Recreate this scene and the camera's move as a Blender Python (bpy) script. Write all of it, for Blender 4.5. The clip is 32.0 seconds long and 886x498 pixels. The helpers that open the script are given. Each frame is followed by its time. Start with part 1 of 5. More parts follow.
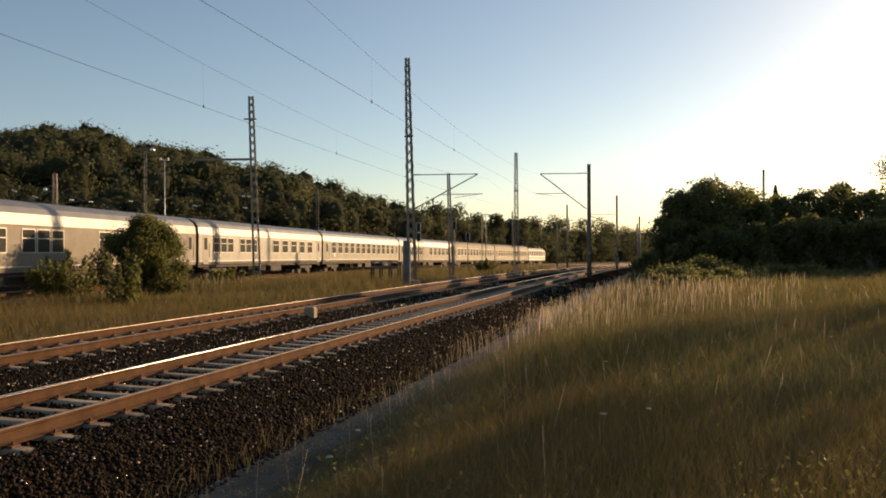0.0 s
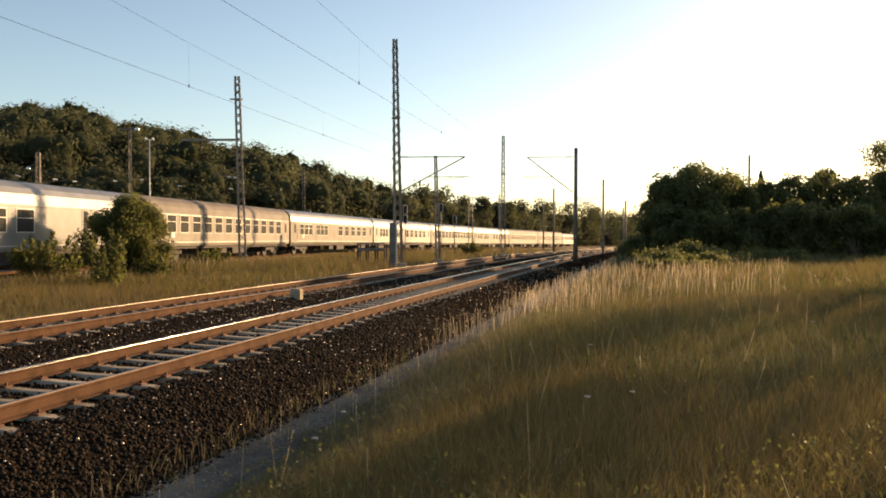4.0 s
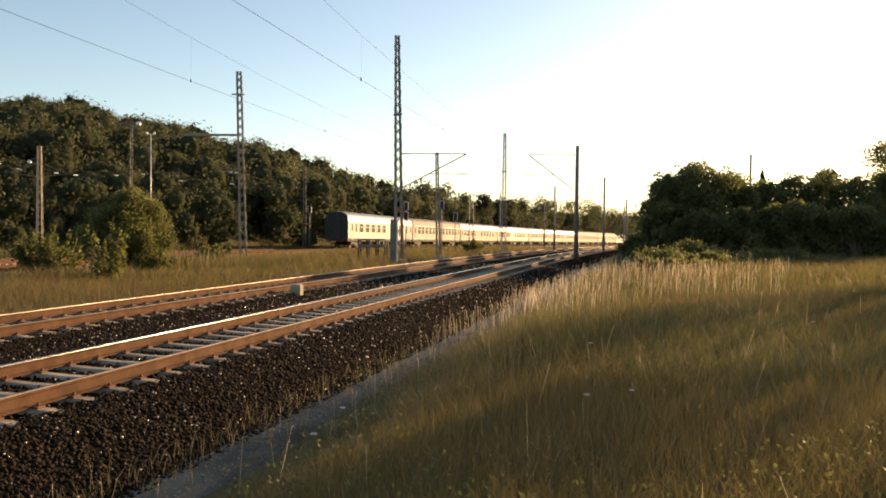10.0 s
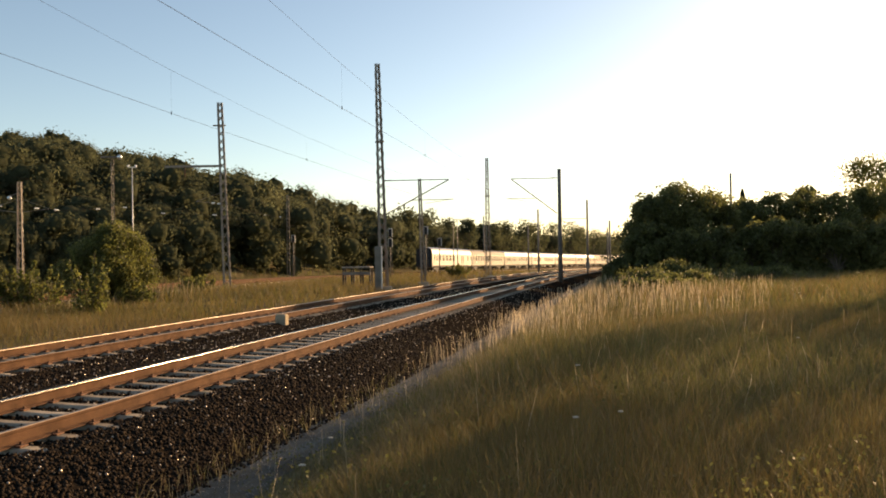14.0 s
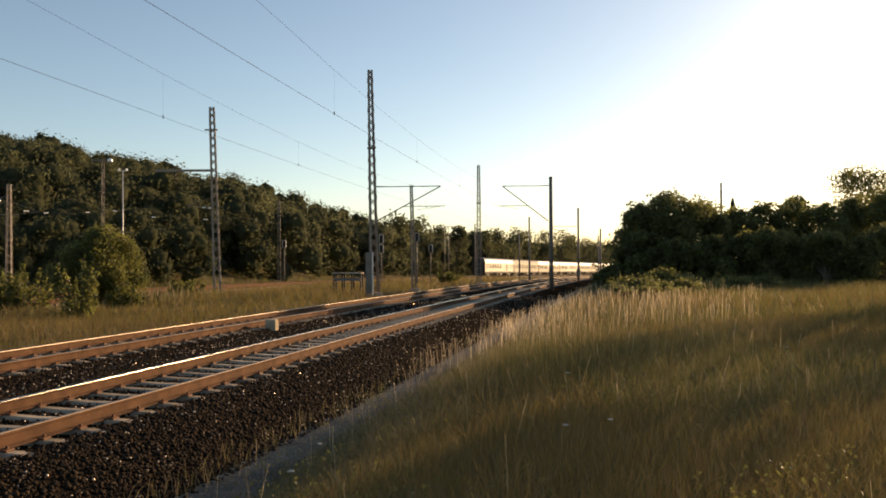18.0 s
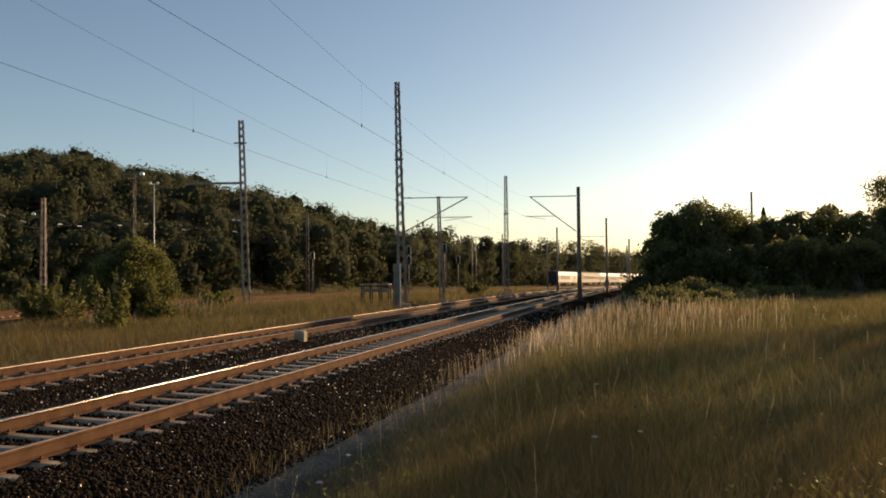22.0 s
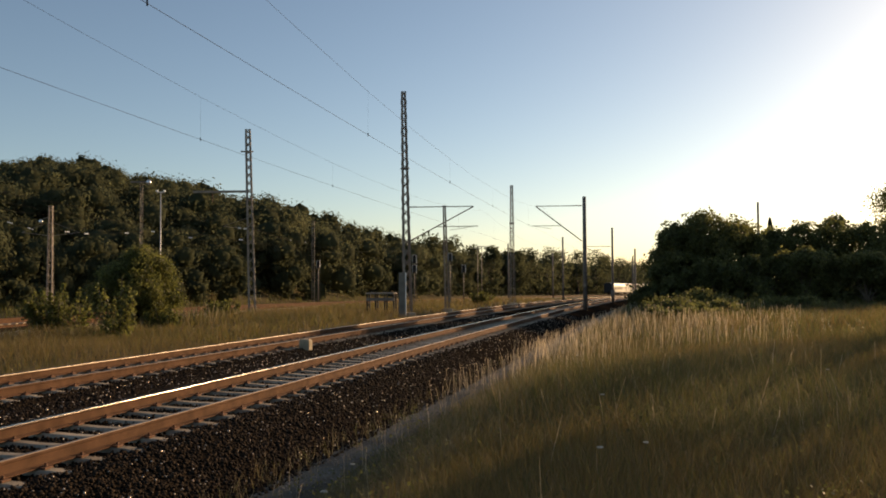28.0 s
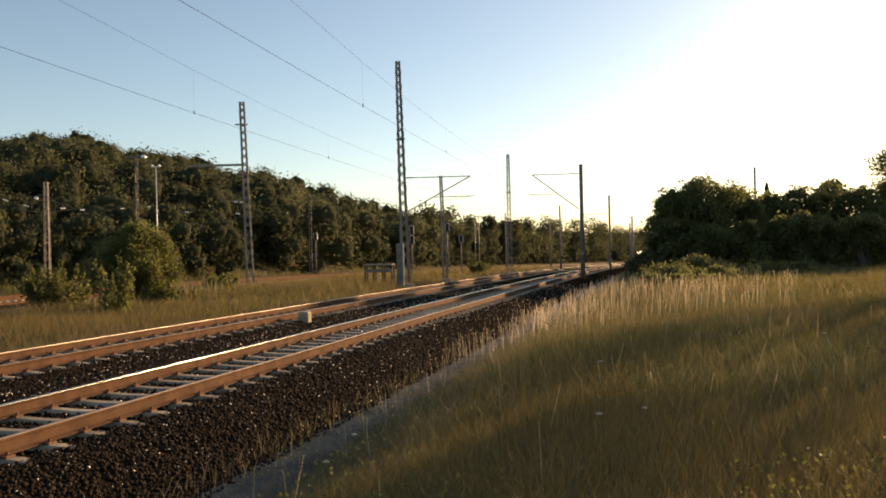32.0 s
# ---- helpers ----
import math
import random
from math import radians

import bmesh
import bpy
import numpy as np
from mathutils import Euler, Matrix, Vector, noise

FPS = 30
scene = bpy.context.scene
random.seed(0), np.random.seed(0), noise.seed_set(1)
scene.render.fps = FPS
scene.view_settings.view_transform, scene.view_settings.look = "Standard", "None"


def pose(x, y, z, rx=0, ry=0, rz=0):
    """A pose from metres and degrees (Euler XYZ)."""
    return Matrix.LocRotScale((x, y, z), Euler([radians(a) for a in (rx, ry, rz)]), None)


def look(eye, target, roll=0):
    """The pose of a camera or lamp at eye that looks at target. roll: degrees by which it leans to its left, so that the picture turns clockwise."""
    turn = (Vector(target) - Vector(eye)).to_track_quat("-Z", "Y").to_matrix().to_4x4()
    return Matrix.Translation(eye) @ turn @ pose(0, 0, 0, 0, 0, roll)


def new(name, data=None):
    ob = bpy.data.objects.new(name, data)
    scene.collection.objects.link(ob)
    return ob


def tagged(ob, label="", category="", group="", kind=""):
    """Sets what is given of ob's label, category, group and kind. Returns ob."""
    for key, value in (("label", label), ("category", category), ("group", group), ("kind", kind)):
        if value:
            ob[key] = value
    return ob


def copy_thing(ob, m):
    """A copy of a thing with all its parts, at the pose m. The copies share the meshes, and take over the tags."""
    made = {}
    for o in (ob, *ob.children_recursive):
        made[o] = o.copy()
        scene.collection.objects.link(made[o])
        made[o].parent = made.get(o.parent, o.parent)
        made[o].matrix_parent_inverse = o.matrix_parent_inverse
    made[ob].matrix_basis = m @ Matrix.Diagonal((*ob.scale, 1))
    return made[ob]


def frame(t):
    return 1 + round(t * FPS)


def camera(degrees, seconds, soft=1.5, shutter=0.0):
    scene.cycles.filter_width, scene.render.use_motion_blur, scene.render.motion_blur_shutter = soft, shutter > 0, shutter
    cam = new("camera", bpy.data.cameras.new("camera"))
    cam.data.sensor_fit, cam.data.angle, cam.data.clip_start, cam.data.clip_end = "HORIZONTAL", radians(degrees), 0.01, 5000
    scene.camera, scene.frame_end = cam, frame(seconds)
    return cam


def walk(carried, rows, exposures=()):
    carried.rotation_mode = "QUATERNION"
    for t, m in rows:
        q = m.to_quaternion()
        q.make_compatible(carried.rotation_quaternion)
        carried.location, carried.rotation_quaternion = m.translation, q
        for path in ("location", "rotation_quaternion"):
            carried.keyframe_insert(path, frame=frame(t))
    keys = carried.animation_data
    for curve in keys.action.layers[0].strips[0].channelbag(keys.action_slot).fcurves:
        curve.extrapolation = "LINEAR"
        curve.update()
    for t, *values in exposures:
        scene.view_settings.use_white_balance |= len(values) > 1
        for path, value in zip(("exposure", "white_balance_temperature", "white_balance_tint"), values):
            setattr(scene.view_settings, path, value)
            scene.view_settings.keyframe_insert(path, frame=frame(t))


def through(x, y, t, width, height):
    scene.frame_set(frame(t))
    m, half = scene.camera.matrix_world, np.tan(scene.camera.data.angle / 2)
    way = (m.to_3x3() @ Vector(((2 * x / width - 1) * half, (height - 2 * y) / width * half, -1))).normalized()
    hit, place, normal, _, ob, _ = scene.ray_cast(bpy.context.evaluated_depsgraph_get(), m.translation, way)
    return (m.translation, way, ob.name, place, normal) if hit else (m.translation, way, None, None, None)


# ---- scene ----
# ---- camera: held in the hand beside the line, turning a little ----
EYE = (0.0, 0.0, 1.8)
TURNS = [
    (0, 89.961, 0.300, -0.000), (0.5, 89.901, 0.132, -0.001), (1, 89.833, 0.100, -0.038), (1.5, 89.650, 0.098, -0.016),
    (2, 89.408, -0.175, -0.129), (2.5, 89.098, -0.263, -0.251), (3, 88.961, -0.290, -0.379), (3.5, 88.888, -0.180, -0.664),
    (5.5, 88.387, 0.016, -1.591), (6, 88.443, 0.369, -1.610), (6.5, 88.723, 0.445, -1.435), (7, 88.720, 0.384, -1.386),
    (7.5, 88.652, 0.063, -1.425), (8, 88.502, 0.014, -1.456), (8.5, 88.521, -0.049, -1.387), (9, 88.569, 0.025, -1.250),
    (9.5, 88.477, -0.134, -1.204), (10, 88.547, -0.621, -0.881), (10.5, 88.708, -0.500, -0.993), (11, 88.770, -0.106, -1.276),
    (11.5, 89.092, 0.247, -1.311), (12, 89.271, 0.342, -1.433), (12.5, 89.491, 0.333, -1.589), (13, 89.728, 0.489, -1.694),
    (13.5, 90.052, 0.780, -1.832), (14, 90.323, 0.827, -1.963), (14.5, 90.535, 0.896, -2.033), (16.5, 90.512, 0.807, -2.257),
    (17, 90.547, 0.478, -2.360), (17.5, 90.709, 0.305, -2.663), (18, 90.778, 0.325, -2.585), (18.5, 90.811, 0.620, -2.303),
    (19, 90.658, 0.662, -2.071), (19.5, 90.698, 0.551, -1.896), (20, 90.795, 0.507, -1.589), (20.5, 90.965, 0.474, -1.346),
    (21, 91.264, 0.089, -0.991), (21.5, 91.430, 0.229, -0.843), (22, 91.554, 0.537, -0.674), (22.5, 91.750, 0.626, -0.563),
    (23, 92.016, 0.565, -0.373), (23.5, 92.259, 0.353, -0.175), (24, 92.434, 0.314, 0.098), (24.5, 92.408, 0.359, 0.072),
    (25, 92.502, 0.407, -0.112), (25.5, 92.609, 0.362, -0.221), (27.5, 92.427, 0.357, -0.183), (28, 92.191, 0.274, -0.292),
    (28.5, 91.815, 0.258, -0.237), (29, 91.471, 0.503, -0.299), (29.5, 91.239, 0.805, -0.259), (30, 90.808, 0.847, -0.410),
    (30.5, 90.409, 0.813, -0.600), (31, 90.265, 0.950, -0.783), (31.5, 90.146, 1.115, -0.633), (32, 90.128, 1.212, -0.457)]
cam = camera(56.48, 32.0, soft=1.8)
walk(cam, [(t, pose(*EYE, a, b, c)) for t, a, b, c in TURNS],
     exposures=[(0, 0.32, 7770, 12), (1.5, 0.40, 7820, 12), (3.5, 0.80, 8020, 12), (6, 1.00, 8220, 12), (11, 1.02, 8220, 12), (13.5, 0.90, 8120, 12), (17, 0.72, 7920, 12),
                (19, 0.52, 7770, 12), (22, 0.26, 7570, 12), (24.5, 0.15, 7470, 12), (28, 0.24, 7520, 12), (29.5, 0.52, 7770, 12), (31, 0.74, 8020, 12), (32, 0.76, 8020, 12)])

# ---- sky and low sun ----
SUN_AZ, SUN_EL = radians(47), radians(11.5)
world = bpy.data.worlds.new("evening_sky")
scene.world = world
world.use_nodes = True
wn = world.node_tree.nodes
sky = wn.new("ShaderNodeTexSky")
sky.sky_type, sky.sun_disc = "NISHITA", False
sky.sun_elevation, sky.sun_rotation = SUN_EL, SUN_AZ
sky.air_density, sky.dust_density, sky.ozone_density, sky.altitude = 1.0, 2.3, 1.9, 1500
world.node_tree.links.new(sky.outputs[0], wn["Background"].inputs[0])
wn["Background"].inputs[1].default_value = 0.128
sun_dir = Vector((math.sin(SUN_AZ) * math.cos(SUN_EL), math.cos(SUN_AZ) * math.cos(SUN_EL), math.sin(SUN_EL)))
sun = new("sun", bpy.data.lights.new("sun", "SUN"))
sun.data.energy, sun.data.angle, sun.data.color = 5.0, radians(0.6), (1.0, 0.70, 0.425)
sun.matrix_basis = look(sun_dir * 200, (0, 0, 0))


# ---- materials ----
def mat(name, c1, c2, rough=0.8, metal=0.0, scale=6.0, fine=60.0, bump=0.2, island=0.0, each=0.0, through=0.0, gloss=0.5, dist=0.01):
    """Two-scale noise between two base colours, with bump; island / each: value spread by mesh island / by object; through: light let through thin leaves."""
    m = bpy.data.materials.new(name)
    m.use_nodes = True
    nt = m.node_tree
    n, ln = nt.nodes, nt.links.new
    bs = n["Principled BSDF"]
    bs.inputs["Roughness"].default_value, bs.inputs["Metallic"].default_value = rough, metal
    bs.inputs["Specular IOR Level"].default_value = gloss
    co = n.new("ShaderNodeTexCoord")
    big, small = n.new("ShaderNodeTexNoise"), n.new("ShaderNodeTexNoise")
    for tx, sc in ((big, scale), (small, fine)):
        tx.inputs["Scale"].default_value, tx.inputs["Detail"].default_value = sc, 5
        ln(co.outputs["Object"], tx.inputs["Vector"])
    add = n.new("ShaderNodeMath")
    add.operation = "MULTIPLY_ADD"
    ln(small.outputs[0], add.inputs[0])
    add.inputs[1].default_value = 0.45
    ln(big.outputs[0], add.inputs[2])
    ramp = n.new("ShaderNodeMapRange")
    ramp.inputs[1].default_value, ramp.inputs[2].default_value = 0.5, 0.95
    ln(add.outputs[0], ramp.inputs[0])
    mix = n.new("ShaderNodeMix")
    mix.data_type = "RGBA"
    mix.inputs[6].default_value, mix.inputs[7].default_value = (*c1, 1), (*c2, 1)
    ln(ramp.outputs[0], mix.inputs[0])
    col = mix.outputs[2]
    for spread, node, sock in ((island, "ShaderNodeNewGeometry", "Random Per Island"), (each, "ShaderNodeObjectInfo", "Random")):
        if spread:
            src, rg, hs = n.new(node), n.new("ShaderNodeMapRange"), n.new("ShaderNodeHueSaturation")
            rg.inputs[3].default_value, rg.inputs[4].default_value = 1 - spread, 1 + spread
            ln(src.outputs[sock], rg.inputs[0])
            ln(rg.outputs[0], hs.inputs["Value"])
            ln(col, hs.inputs["Color"])
            col = hs.outputs[0]
    ln(col, bs.inputs["Base Color"])
    if bump:
        bp = n.new("ShaderNodeBump")
        bp.inputs["Strength"].default_value, bp.inputs["Distance"].default_value = bump, dist
        ln(small.outputs[0], bp.inputs["Height"])
        ln(bp.outputs[0], bs.inputs["Normal"])
    if through:
        tr, ms = n.new("ShaderNodeBsdfTranslucent"), n.new("ShaderNodeMixShader")
        ln(col, tr.inputs["Color"])
        ms.inputs[0].default_value = through
        ln(bs.outputs[0], ms.inputs[1])
        ln(tr.outputs[0], ms.inputs[2])
        ln(ms.outputs[0], n["Material Output"].inputs["Surface"])
    return m


M_EARTH = mat("dry_meadow_earth", (0.075, 0.064, 0.032), (0.14, 0.11, 0.055), 0.95, 0, 0.5, 9, 0.6, gloss=0.05)
M_GRAVEL = mat("fine_grey_gravel", (0.16, 0.15, 0.14), (0.28, 0.255, 0.225), 0.9, 0, 1.5, 60, 0.8, gloss=0.1)
M_CESS = mat("damp_cess_earth", (0.075, 0.069, 0.056), (0.15, 0.137, 0.112), 0.95, 0, 1.5, 30, 0.8, gloss=0.05)
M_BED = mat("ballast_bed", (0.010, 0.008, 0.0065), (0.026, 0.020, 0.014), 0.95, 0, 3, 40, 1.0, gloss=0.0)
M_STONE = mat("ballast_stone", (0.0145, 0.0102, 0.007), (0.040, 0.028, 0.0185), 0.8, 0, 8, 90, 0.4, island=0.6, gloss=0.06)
M_GLINT = mat("painted_glint_stone", (0.32, 0.25, 0.18), (0.70, 0.57, 0.43), 0.3, 0.5, 8, 90, 0.2, island=0.6, gloss=0.9)
M_RAIL = mat("rusty_rail_side", (0.066, 0.033, 0.017), (0.128, 0.066, 0.036), 0.9, 0.0, 4, 70, 0.4, gloss=0.15)
M_WORN = mat("worn_brown_rail_top", (0.18, 0.125, 0.08), (0.28, 0.205, 0.14), 0.42, 0.6, 2, 50, 0.05, gloss=0.3)
M_HEAD = mat("polished_rail_head", (0.28, 0.235, 0.19), (0.40, 0.345, 0.29), 0.16, 1.0, 2, 50, 0.0)
M_DULL = mat("dull_rail_head", (0.20, 0.16, 0.12), (0.30, 0.25, 0.20), 0.42, 0.9, 2, 50, 0.05)
M_CONC = mat("sleeper_concrete", (0.26, 0.21, 0.15), (0.43, 0.36, 0.27), 0.9, 0, 3, 45, 0.4, each=0.22, gloss=0.1)
M_CLIP = mat("rusty_clip_iron", (0.10, 0.045, 0.022), (0.20, 0.09, 0.045), 0.75, 0.3, 9, 60, 0.3)
M_STEEL = mat("weathered_mast_steel", (0.18, 0.142, 0.108), (0.32, 0.262, 0.205), 0.6, 0.1, 2, 30, 0.3, each=0.1)
M_SLAB = mat("grey_weathered_concrete", (0.125, 0.108, 0.085), (0.22, 0.19, 0.152), 0.85, 0, 2, 30, 0.4)
M_POLE = mat("dark_concrete_pole", (0.12, 0.10, 0.084), (0.215, 0.182, 0.15), 0.8, 0, 2, 30, 0.3, each=0.15)
M_TAN = mat("tan_weathered_concrete", (0.25, 0.195, 0.125), (0.39, 0.315, 0.21), 0.85, 0, 5, 45, 0.4)
M_PALE = mat("pale_galvanised_steel", (0.45, 0.44, 0.42), (0.62, 0.60, 0.57), 0.45, 0.4, 2, 30, 0.1)
M_WIRE = mat("dark_copper_wire", (0.012, 0.010, 0.009), (0.025, 0.02, 0.017), 0.8, 0.0, 2, 20, 0, gloss=0.1)
M_PORC = mat("brown_porcelain", (0.09, 0.04, 0.025), (0.14, 0.06, 0.04), 0.2, 0, 5, 20, 0)
M_LEAF = mat("bush_leaf", (0.105, 0.118, 0.04), (0.18, 0.182, 0.066), 0.55, 0, 0.6, 4, 0, island=0.3, through=0.7)
M_YOUNG = mat("shrub_leaf", (0.10, 0.112, 0.03), (0.175, 0.178, 0.056), 0.5, 0, 0.6, 4, 0, island=0.3, through=0.72)
M_LEAFD = mat("forest_leaf", (0.074, 0.084, 0.046), (0.120, 0.128, 0.070), 0.85, 0, 0.12, 0.5, 0, island=0.08, through=0.62, gloss=0.05)
M_NEEDLE = mat("conifer_needle", (0.018, 0.032, 0.014), (0.045, 0.062, 0.022), 0.7, 0, 0.2, 1, 0, island=0.4, through=0.12)
M_BARK = mat("bark", (0.06, 0.045, 0.033), (0.14, 0.105, 0.075), 0.9, 0, 3, 20, 0.8)
M_GRASS = mat("green_grass", (0.078, 0.084, 0.026), (0.138, 0.134, 0.046), 0.6, 0, 0.35, 3, 0, island=0.25, through=0.58)
M_TURF = mat("yellowish_field_grass", (0.105, 0.096, 0.025), (0.185, 0.155, 0.045), 0.65, 0, 0.3, 2, 0, island=0.2, through=0.5)
M_FIELD = mat("brown_green_field_grass", (0.135, 0.10, 0.034), (0.23, 0.165, 0.066), 0.7, 0, 0.3, 2, 0, island=0.2, through=0.5)
M_STRAW = mat("dry_straw_grass", (0.165, 0.132, 0.068), (0.275, 0.228, 0.128), 0.65, 0, 0.35, 3, 0, island=0.3, through=0.45)
M_SEED = mat("bleached_seed_head", (0.46, 0.365, 0.235), (0.66, 0.545, 0.385), 0.7, 0, 0.35, 3, 0, island=0.3, through=0.5)
M_PETAL = mat("white_flower_head", (0.42, 0.40, 0.34), (0.6, 0.57, 0.5), 0.7, 0, 20, 90, 0, through=0.3)
M_COACH = mat("pale_coach_paint", (0.18, 0.158, 0.124), (0.275, 0.242, 0.192), 0.6, 0.0, 0.7, 12, 0.04, each=0.12, gloss=0.25)
M_SILVER = mat("silver_grey_coach_paint", (0.13, 0.129, 0.122), (0.205, 0.203, 0.192), 0.45, 0.15, 0.7, 12, 0.04, each=0.08, gloss=0.4)
M_OLIVE = mat("dull_grey_green_coach_paint", (0.15, 0.145, 0.115), (0.22, 0.21, 0.17), 0.55, 0.0, 0.7, 12, 0.04, each=0.08, gloss=0.3)
M_BROWN = mat("sooty_brown_coach_roof", (0.12, 0.102, 0.085), (0.19, 0.165, 0.14), 0.65, 0.0, 0.8, 14, 0.04, gloss=0.2)
M_ROOF = mat("silvery_coach_roof", (0.145, 0.15, 0.155), (0.215, 0.22, 0.225), 0.45, 0.3, 0.8, 14, 0.04, gloss=0.5)
M_UNDER = mat("sooty_underframe", (0.025, 0.022, 0.02), (0.06, 0.05, 0.042), 0.8, 0.2, 3, 25, 0.2)
M_RUBBER = mat("black_rubber", (0.015, 0.015, 0.015), (0.03, 0.03, 0.03), 0.8, 0, 3, 25, 0.2)
M_FRAME = mat("aluminium_window_frame", (0.36, 0.35, 0.32), (0.5, 0.48, 0.44), 0.5, 0.2, 3, 20, 0)
M_PANE = mat("dark_window_glass", (0.02, 0.022, 0.022), (0.04, 0.042, 0.042), 0.35, 0, 1, 5, 0, gloss=0.03)
M_LOCO = mat("pale_locomotive_paint", (0.50, 0.46, 0.41), (0.62, 0.58, 0.52), 0.4, 0, 0.7, 12, 0.04)
M_RED = mat("faded_red_paint", (0.30, 0.05, 0.035), (0.42, 0.08, 0.05), 0.5, 0, 1, 12, 0.04)
M_WOOD = mat("grey_weathered_wood", (0.20, 0.165, 0.13), (0.36, 0.31, 0.25), 0.85, 0, 3, 30, 0.4)
M_LAMPGLASS = mat("clouded_lamp_glass", (0.75, 0.75, 0.72), (0.85, 0.85, 0.82), 0.12, 0.0, 3, 30, 0)

M_MIRROR = mat("polished_lamp_reflector", (0.82, 0.81, 0.78), (0.9, 0.89, 0.86), 0.28, 0.9, 3, 30, 0)


# ---- mesh helpers ----
class Shape:
    """Collects simple solids into one mesh."""

    def chain(self, pts, r, n=5):
        """One bent bar through points."""
        pts = [Vector(p) for p in pts]
        vs = []
        for i, p in enumerate(pts):
            d = (pts[min(i + 1, len(pts) - 1)] - pts[max(i - 1, 0)]).normalized()
            u = d.orthogonal().normalized()
            w = d.cross(u)
            vs += [p + u * (r * math.cos(k * math.tau / n)) + w * (r * math.sin(k * math.tau / n)) for k in range(n)]
        fs = [(j * n + k, j * n + (k + 1) % n, (j + 1) * n + (k + 1) % n, (j + 1) * n + k) for j in range(len(pts) - 1) for k in range(n)]
        fs += [tuple(range(n - 1, -1, -1)), tuple((len(pts) - 1) * n + k for k in range(n))]
        return self.add(vs, fs)

    def __init__(self):
        self.v, self.f = [], []

    def add(self, verts, faces):
        k = len(self.v)
        self.v += [tuple(p) for p in verts]
        self.f += [tuple(i + k for i in f) for f in faces]
        return self

    def box(self, cx, cy, cz, sx, sy, sz, bevel=0.0, turn=None):
        x, y, z = sx / 2, sy / 2, sz / 2
        if bevel:
            ring = [(x - bevel, y), (x, y - bevel), (x, -y + bevel), (x - bevel, -y), (-x + bevel, -y), (-x, -y + bevel), (-x, y - bevel), (-x + bevel, y)]
            k = (x - bevel) / x
            rows = [[(a * k, b * (y - bevel) / y, -z) for a, b in ring], [(a, b, -z + bevel) for a, b in ring], [(a, b, z - bevel) for a, b in ring],
                    [(a * k, b * (y - bevel) / y, z) for a, b in ring]]
            vs = [Vector(p) for r in rows for p in r]
            fs = [(r * 8 + (i + 1) % 8, r * 8 + i, r * 8 + 8 + i, r * 8 + 8 + (i + 1) % 8) for r in range(3) for i in range(8)]
            fs += [tuple(range(8)), tuple(range(31, 23, -1))]
        else:
            vs = [Vector((a * x, b * y, c * z)) for c in (-1, 1) for a, b in ((-1, -1), (1, -1), (1, 1), (-1, 1))]
            fs = [(3, 2, 1, 0), (4, 5, 6, 7), (0, 1, 5, 4), (1, 2, 6, 5), (2, 3, 7, 6), (3, 0, 4, 7)]
        if turn:
            vs = [turn @ p for p in vs]
        return self.add([(p[0] + cx, p[1] + cy, p[2] + cz) for p in vs], fs)

    def rod(self, a, b, r0, r1=None, n=8, flat=1.0):
        """A tapered rod from a to b."""
        a, b = Vector(a), Vector(b)
        r1 = r0 if r1 is None else r1
        d = (b - a).normalized()
        u = d.orthogonal().normalized()
        w = d.cross(u)
        vs = []
        for p, r in ((a, r0), (b, r1)):
            vs += [p + u * (r * math.cos(i * math.tau / n)) + w * (r * flat * math.sin(i * math.tau / n)) for i in range(n)]
        fs = [(i, (i + 1) % n, n + (i + 1) % n, n + i) for i in range(n)] + [tuple(range(n - 1, -1, -1)), tuple(range(n, 2 * n))]
        return self.add(vs, fs)

    def lathe(self, prof, n=12, axis="z", at=(0, 0, 0)):
        """A turned body from (radius, height) pairs."""
        vs = []
        for r, h in prof:
            for i in range(n):
                c, s = r * math.cos(i * math.tau / n), r * math.sin(i * math.tau / n)
                p = {"z": (c, s, h), "y": (c, h, -s), "x": (h, c, s)}[axis]
                vs.append((p[0] + at[0], p[1] + at[1], p[2] + at[2]))
        k = len(prof)
        fs = [(r * n + i, r * n + (i + 1) % n, (r + 1) * n + (i + 1) % n, (r + 1) * n + i) for r in range(k - 1) for i in range(n)]
        fs += [tuple(range(n - 1, -1, -1)), tuple((k - 1) * n + i for i in range(n))]
        return self.add(vs, fs)

    def sweep(self, prof, stations, close=True):
        """A closed (side, up) profile swept through stations (x, y, z, heading)."""
        n = len(prof)
        vs = []
        for x, y, z, a in stations:
            c, s = math.cos(a), math.sin(a)
            vs += [(x + q * c, y - q * s, z + h) for q, h in prof]
        fs = [(r * n + i, (r + 1) * n + i, (r + 1) * n + (i + 1) % n, r * n + (i + 1) % n) for r in range(len(stations) - 1) for i in range(n if close else n - 1)]
        if close:
            fs += [tuple(range(n)), tuple(len(vs) - 1 - i for i in range(n))]
        return self.add(vs, fs)

    def mesh(self, name, material, smooth=False):
        me = bpy.data.meshes.new(name)
        me.from_pydata(self.v, [], self.f)
        me.materials.append(material)
        if smooth:
            me.shade_smooth()
        me.update()
        return me


